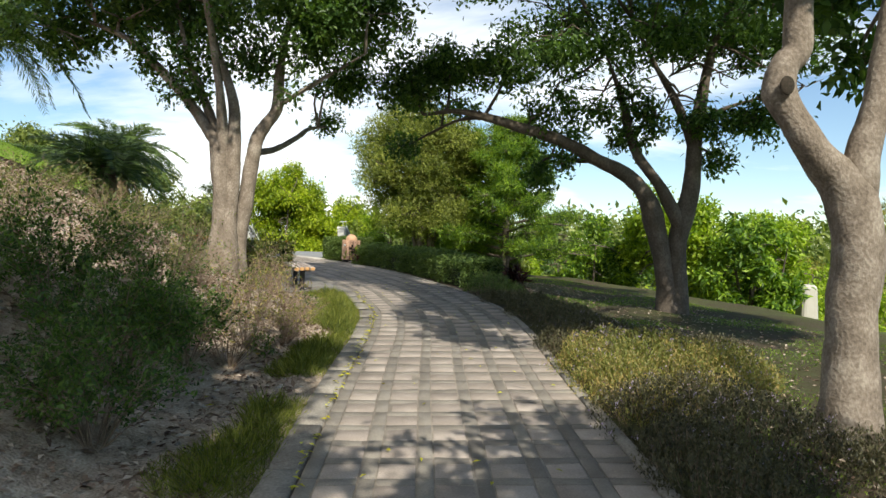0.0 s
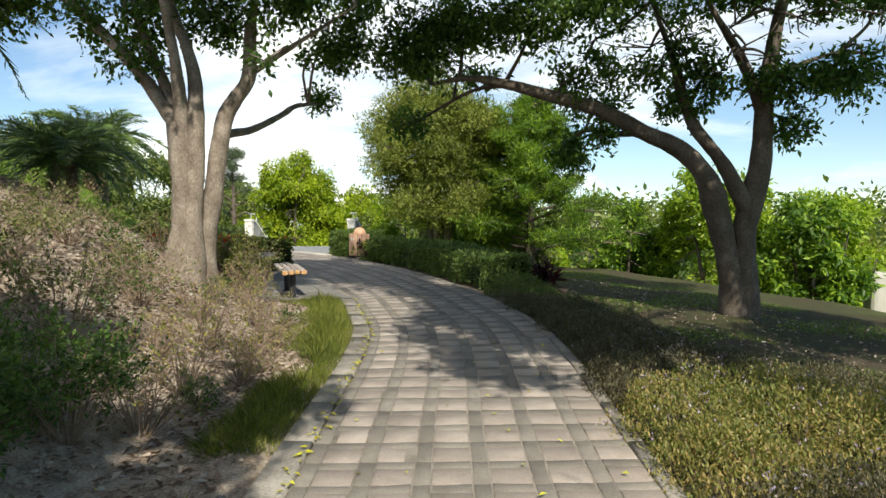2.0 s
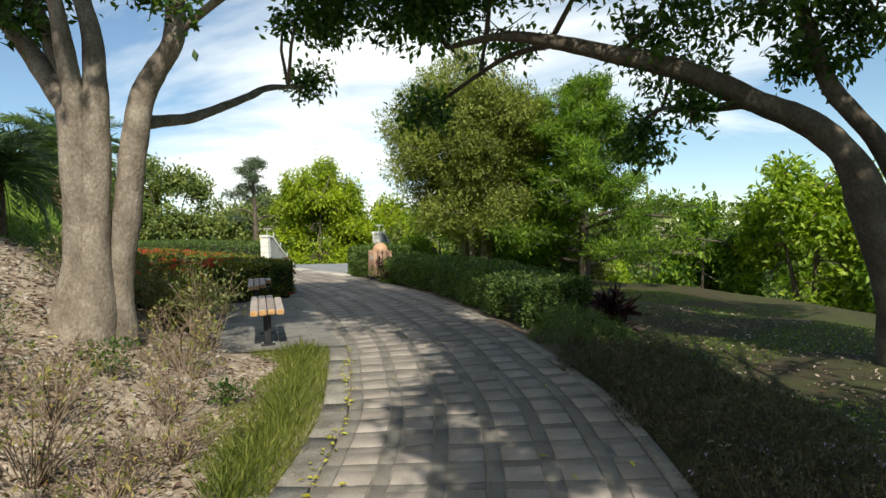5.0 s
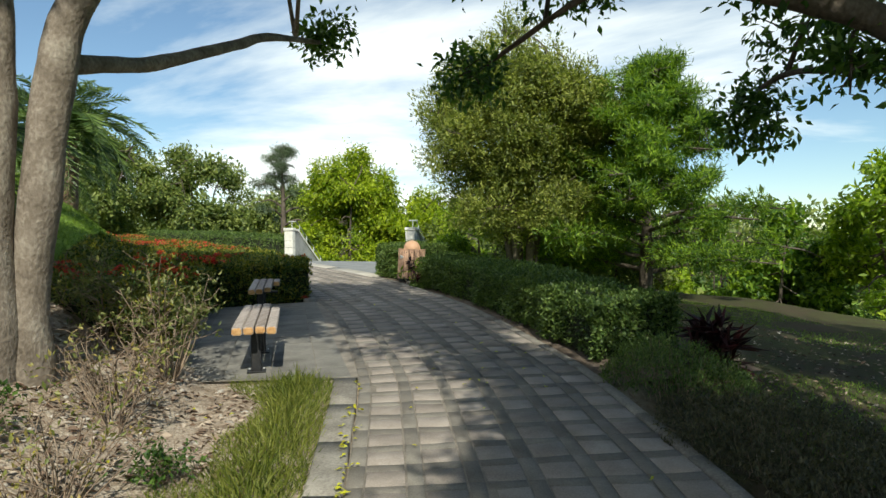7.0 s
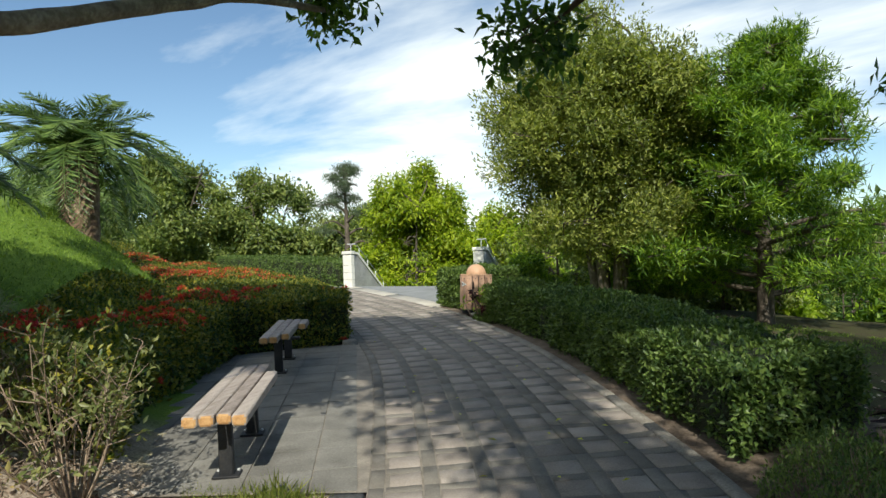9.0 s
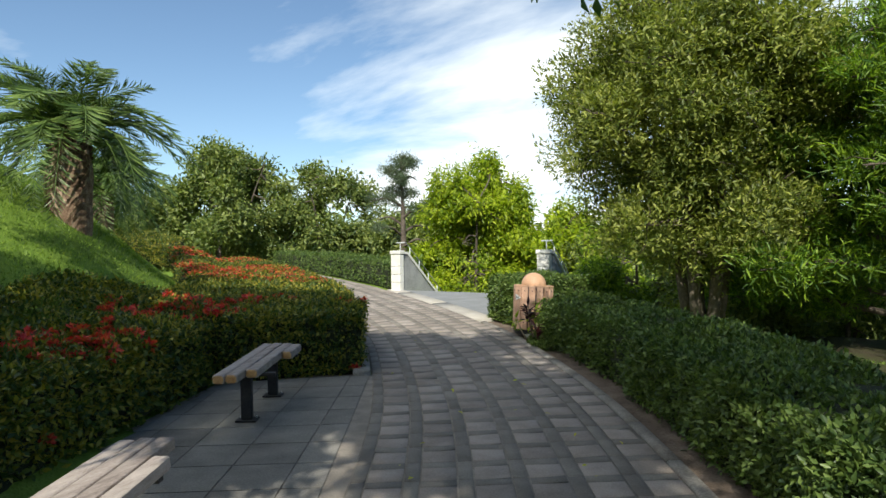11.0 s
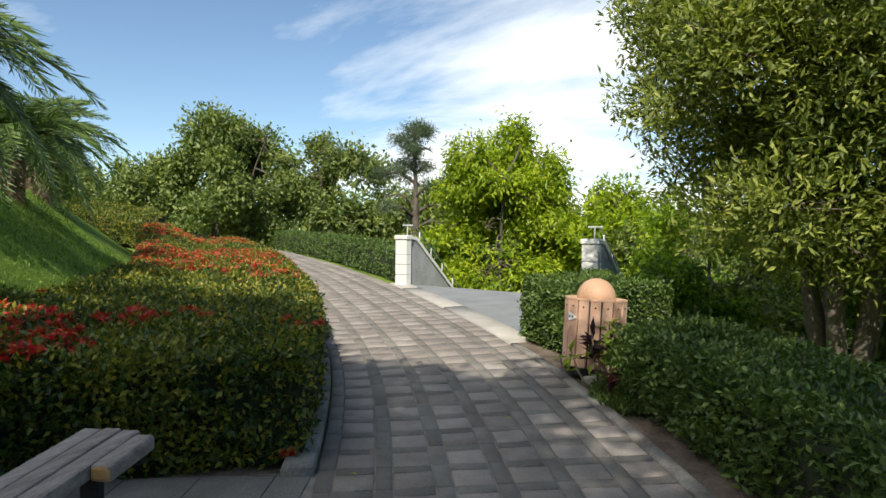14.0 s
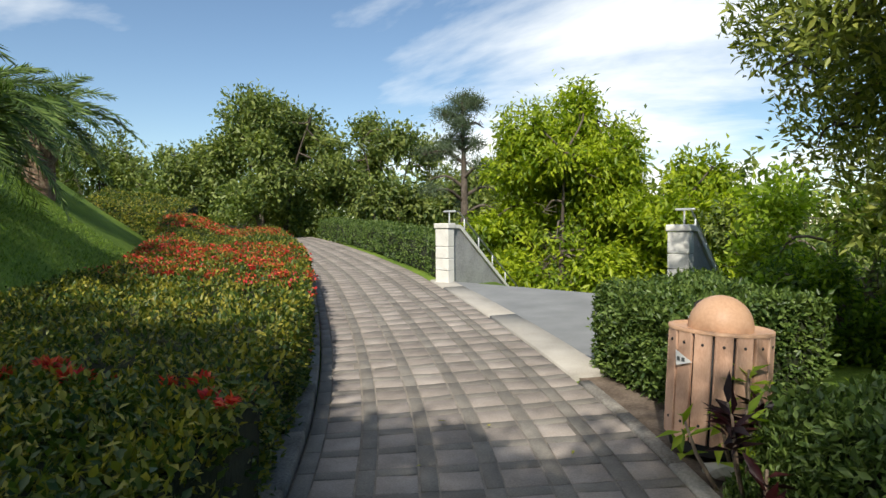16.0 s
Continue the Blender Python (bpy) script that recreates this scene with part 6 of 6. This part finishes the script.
for k, (x, y, h) in enumerate(((-2.1, 6.3, 0.55), (-2.75, 8.9, 0.6), (-3.5, 9.0, 0.5), (-2.1, 8.5, 0.5), (-1.85, 7.6, 0.4))):
    shrub("nearly leafless brown twiggy shrub on dry soil", (x, y), h, h * 0.8, 30, 160, M_HEATH, 280 + k)
shrub("tall straggly shrub with bare stems beside the alcove", (-3.1, 11.75), 0.95, 0.5, 26, 1100, M_DRYLEAF, 240, 0.045, stem=0.009)
shrub("leafy straggly shrub before the clipped hedge", (-3.75, 11.9), 0.85, 0.5, 24, 1500, M_DRYLEAF, 243, 0.05, stem=0.008)
shrub("bare twiggy shrub on the dry soil", (-2.95, 10.9), 0.6, 0.4, 22, 200, M_HEATH, 244, 0.04, stem=0.007)
shrub("dry brown shrub beside the fig trunk", (-4.3, 11.3), 0.7, 0.5, 20, 450, M_DRYLEAF, 241, 0.045)
shrub("small shrub at the hedge end beside the bench", (-3.6, 12.1), 0.75, 0.45, 18, 1000, M_IXORA, 242, 0.055)


def mound(name, label, cx, cy, rx, ry, h, n, mat, seed, leaf=0.03, group="low shrubs beside the lawn", rot=0.0, extra=None):
    """A low rounded mass of small leaves on fine stems."""
    rg = np.random.default_rng(seed)
    root = thing(name, label, "shrub", group, at=(cx, cy, gz(cx, cy)))
    g0 = gz(cx, cy)
    m = n // 5
    a, q = rg.uniform(0, 2 * math.pi, m), np.sqrt(rg.uniform(0, 1, m))
    u, v = rx * q * np.cos(a), ry * q * np.sin(a)
    x, y = u * math.cos(rot) - v * math.sin(rot), u * math.sin(rot) + v * math.cos(rot)
    edge = 1 + 0.2 * wave(np.stack([x, y, 0 * x], -1), seed, 2.5)
    top = h * np.sqrt(np.clip(1 - (q / edge) ** 2.4, 0.02, 1)) * (1 + 0.22 * wave(np.stack([x, y, 0 * x], -1), seed + 1, 5))
    z = ground_z(x + cx, y + cy) - g0 + top * rg.uniform(0.35, 1.08, m)
    c = np.stack([x, y, z], -1)
    arr = clusters(c, np.tile([0, 0, 1.0], (m, 1)), 5, leaf, 0.34, 0.02, rg, -0.6)
    mesh_part("foliage", leaf_mesh("foliage", *arr, mat), root, kind="stuff")
    lines = []
    for k in range(160):
        i = rg.integers(0, m)
        e = c[i] + [0, 0, 0.015]
        s = np.array([e[0] * 0.85, e[1] * 0.85, ground_z([e[0] * 0.85 + cx], [e[1] * 0.85 + cy])[0] - g0 - 0.02])
        lines.append((np.array([s, (s + e) / 2 + rg.normal(size=3) * 0.02, e]), [0.004, 0.003, 0.0015]))
    mesh_part("stem_tangle", tubes_mesh("stem_tangle", lines, M_TWIG, 3), root, kind="stuff")
    if extra:
        i = rg.integers(0, m, extra[1])
        e = c[i] + [0, 0, 0.03]
        arr = clusters(e, np.tile([0, 0, 1.0], (len(e), 1)), 4, 0.018, 0.6, 0.012, rg, -0.6)
        mesh_part("blossom", leaf_mesh("blossom", *arr, extra[0]), root, "tiny pale mauve blossom", kind="stuff")
    return root


M_MAUVE = leaf_mat("mauve_blossom", ramp3((0.28, 0.2, 0.33), (0.42, 0.34, 0.48), (0.55, 0.48, 0.6)), 0.2, (1, 1, 1))
mound("heath_mound", "yellow-green low shrub mound with rusty tips", 2.15, 6.35, 1.15, 0.85, 0.42, 24000, M_HEATH, 301, extra=(M_MAUVE, 260))
mound("heath_mound", "grey-green low shrub mound with mauve blossom", 2.0, 4.6, 0.95, 0.9, 0.36, 14000, M_COVER, 302, extra=(M_MAUVE, 200))
mound("heath_mound", "dark low shrub mass beside the lawn", 3.5, 4.0, 1.0, 0.8, 0.34, 12000, M_COVER, 303)
mound("ground_cover", "dark brownish ground cover along the path", 2.0, 8.3, 0.95, 0.95, 0.24, 13000, M_COVER, 304, extra=(M_MAUVE, 120))
mound("ground_cover", "dark brownish ground cover along the path", 1.8, 9.9, 0.85, 1.0, 0.22, 13000, M_COVER, 305)
mound("ground_cover", "dark brownish ground cover along the path", 1.45, 11.4, 0.8, 0.95, 0.22, 13000, M_COVER, 306)
mound("ground_cover", "dark green low cover at the hedge foot", 1.05, 12.7, 0.65, 0.75, 0.4, 10000, M_BOX, 307)
mound("heath_mound", "green low shrub mound with mauve blossom", 3.1, 7.6, 0.8, 0.6, 0.3, 8000, M_COVER, 308)


mound("heath_mound", "low heath spilling onto the path edge", 1.62, 5.5, 0.5, 0.8, 0.3, 9000, M_HEATH, 320)
mound("heath_mound", "low dark heath beside the path edge", 1.6, 3.7, 0.45, 0.8, 0.28, 7000, M_COVER, 321)
mound("ground_cover", "dark ground cover at the path edge", 1.55, 7.3, 0.5, 0.7, 0.24, 7000, M_COVER, 322)


def rosette(name, label, at, h, n, length, mat, seed, width=0.05, category="shrub"):
    """A clump of long strap leaves on short canes, each leaf arching."""
    rg = np.random.default_rng(seed)
    x, y = at
    root = thing(name, label, category, at=(x, y, gz(x, y)))
    lines = []
    heads = [(rg.normal() * 0.16, rg.normal() * 0.16, h * rg.uniform(0.35, 0.8)) for _ in range(7)]
    for q in heads:
        lines.append((np.array([[q[0] * 0.4, q[1] * 0.4, -0.04], [q[0] * 0.8, q[1] * 0.8, q[2] * 0.5], q]), [0.012, 0.01, 0.007]))
    mesh_part("cane_clump", tubes_mesh("cane_clump", lines, M_TWIG, 5), root, kind="stuff")
    hd = np.array(heads)[rg.integers(0, len(heads), n)]
    at3 = hd - [0, 0, 1] * rg.uniform(0, h * 0.3, n)[:, None]
    way = rg.normal(size=(n, 3)) * [1, 1, 0.45] + [0, 0, 0.5]
    mesh_part("leaves", leaf_mesh("leaves", at3, way, rg.normal(size=(n, 3)) * 0.3 + [0, 0, 1], length * rg.uniform(0.7, 1.2, n), np.full(n, width), mat), root, kind="stuff")
    return root


rosette("cordyline", "dark red cordyline clump at the hedge end", (1.4, 13.35), 0.65, 170, 0.3, M_RED, 311, 0.06)
rosette("croton", "croton with yellow-green leaves in front of the bin", (-2.66, 19.6), 0.74, 70, 0.16, M_LEAF_BRIGHT, 312, 0.045)
rosette("cordyline", "low dark red cordyline inside the box hedge", (-2.6, 19.45), 0.66, 130, 0.14, M_RED, 313, 0.045)
rosette("cordyline", "small red cordyline behind the short hedge", (-3.0, 21.9), 0.85, 60, 0.16, M_RED, 314, 0.04)
mound("box_shrub", "loose clipped shrub filling in front of the bin", -2.35, 19.4, 0.38, 0.45, 0.6, 14000, M_BOX, 315, 0.04, group="")

# foot stone by the bin
bm = bmesh.new()
bmesh.ops.create_icosphere(bm, subdivisions=2, radius=0.08)
for v in bm.verts:
    v.co *= 1 + 0.16 * math.sin(v.co.x * 60) * math.cos(v.co.y * 45)
bmesh.ops.scale(bm, vec=(1.25, 0.8, 0.55), verts=bm.verts)
st = thing("stone", "pale lump of stone at the bin's foot", "stone", at=(-2.78, 19.64, SLOPE * 19.64 + 0.02))
part("lump", bm, M_PEBBLE, st)

# yellow leaves lying along the kerb joint and on the pavers
ex, ey = [], []
jl = edge_between(EL, 3, 12.4, 0.02)
for _ in range(190):
    q = jl[rg.integers(0, len(jl) - 1)]
    ex.append(q[0] + rg.normal() * 0.025)
    ey.append(q[1] + rg.uniform(-0.12, 0.12))
for _ in range(70):
    q = CL[rg.integers(20, 110)]
    ex.append(q[0] + rg.uniform(-0.9, 0.9))
    ey.append(q[1] + rg.uniform(-0.3, 0.3))
for _ in range(90):
    yy = rg.uniform(5, 12)
    ex.append(float(np.interp(yy, EL[:, 1], EL[:, 0])) - rg.uniform(0.4, 2.6))
    ey.append(yy)
ex, ey = np.array(ex), np.array(ey)
ez = np.where(np.abs(along_path(ex, ey)) < 1.3, SLOPE * ey + 0.022, ground_z(ex, ey) + 0.03)
n = len(ex)
tagged(new("fallen_leaves", leaf_mesh("fallen_leaves", np.stack([ex, ey, ez], -1), rg.normal(size=(n, 3)) * [1, 1, 0.1], rg.normal(size=(n, 3)) * 0.2 + [0, 0, 1], rg.uniform(0.03, 0.07, n), rg.uniform(0.015, 0.03, n), M_YLEAF, 0.25)), "yellow fallen leaves in the kerb joint", "fallen leaves", kind="stuff")

# lawn blades
bx, by = scatter(120000, -14, -4.5, 12.6, 25, rg, lambda x, y, s: (s > 3.3) & (s < 9.5))
bx, by = bx[:52000], by[:52000]
blades("bank_grass", "short mown grass on the bank", bx, by, 0.055, M_LAWN, rg, 0.6, 0.011)
bx, by = scatter(90000, 1.2, 9, 2, 22, rg, lambda x, y, s: (s < -1.9) & (s > -7))
gate = wave(np.stack([bx, by, 0 * bx], -1), 13, 1.2) > -0.1
blades("lawn_grass", "thin worn lawn grass under the trees", bx[gate][:34000], by[gate][:34000], 0.045, M_LAWN, rg, 0.7, 0.009)

# pale stone post down the lawn, and white rail beyond the hedge
pz = gz(11.3, 20.0)
bm = box_bm((0.55, 0.5, 0.6 - pz), (0, 0, (0.6 - pz) / 2 - 0.1), 0.14, segs=3)
for v in bm.verts:
    v.co.x *= 1.1 - 0.14 * v.co.z
post = thing("stone_post", "pale rounded stone post on the sunlit lawn", "stone post", at=(11.3, 20.0, pz))
part("shaft", bm, M_BAND, post)
rail = thing("white_rail", "thin white metal rail going down the slope", "handrail", at=(0, 0, 0))
a3, b3 = np.array([-2.35, 27.0, 0.95]), np.array([-0.4, 22.9, 0.72])
mesh_part("rail", tubes_mesh("rail", [(np.array([a3, (a3 + b3) / 2, b3]), [0.022] * 3)], M_RAIL, 6), rail)
for f in (0.05, 0.5, 0.95):
    p1 = a3 + (b3 - a3) * f
    p0 = p1.copy()
    p0[2] = min(gz(p1[0], p1[1]), p1[2] - 0.1) - 0.05
    mesh_part("post", tubes_mesh("post", [(np.array([p0, p1]), [0.02, 0.02])], M_RAIL, 6), rail)

# ---- the pavers, piece by piece ----
pave()
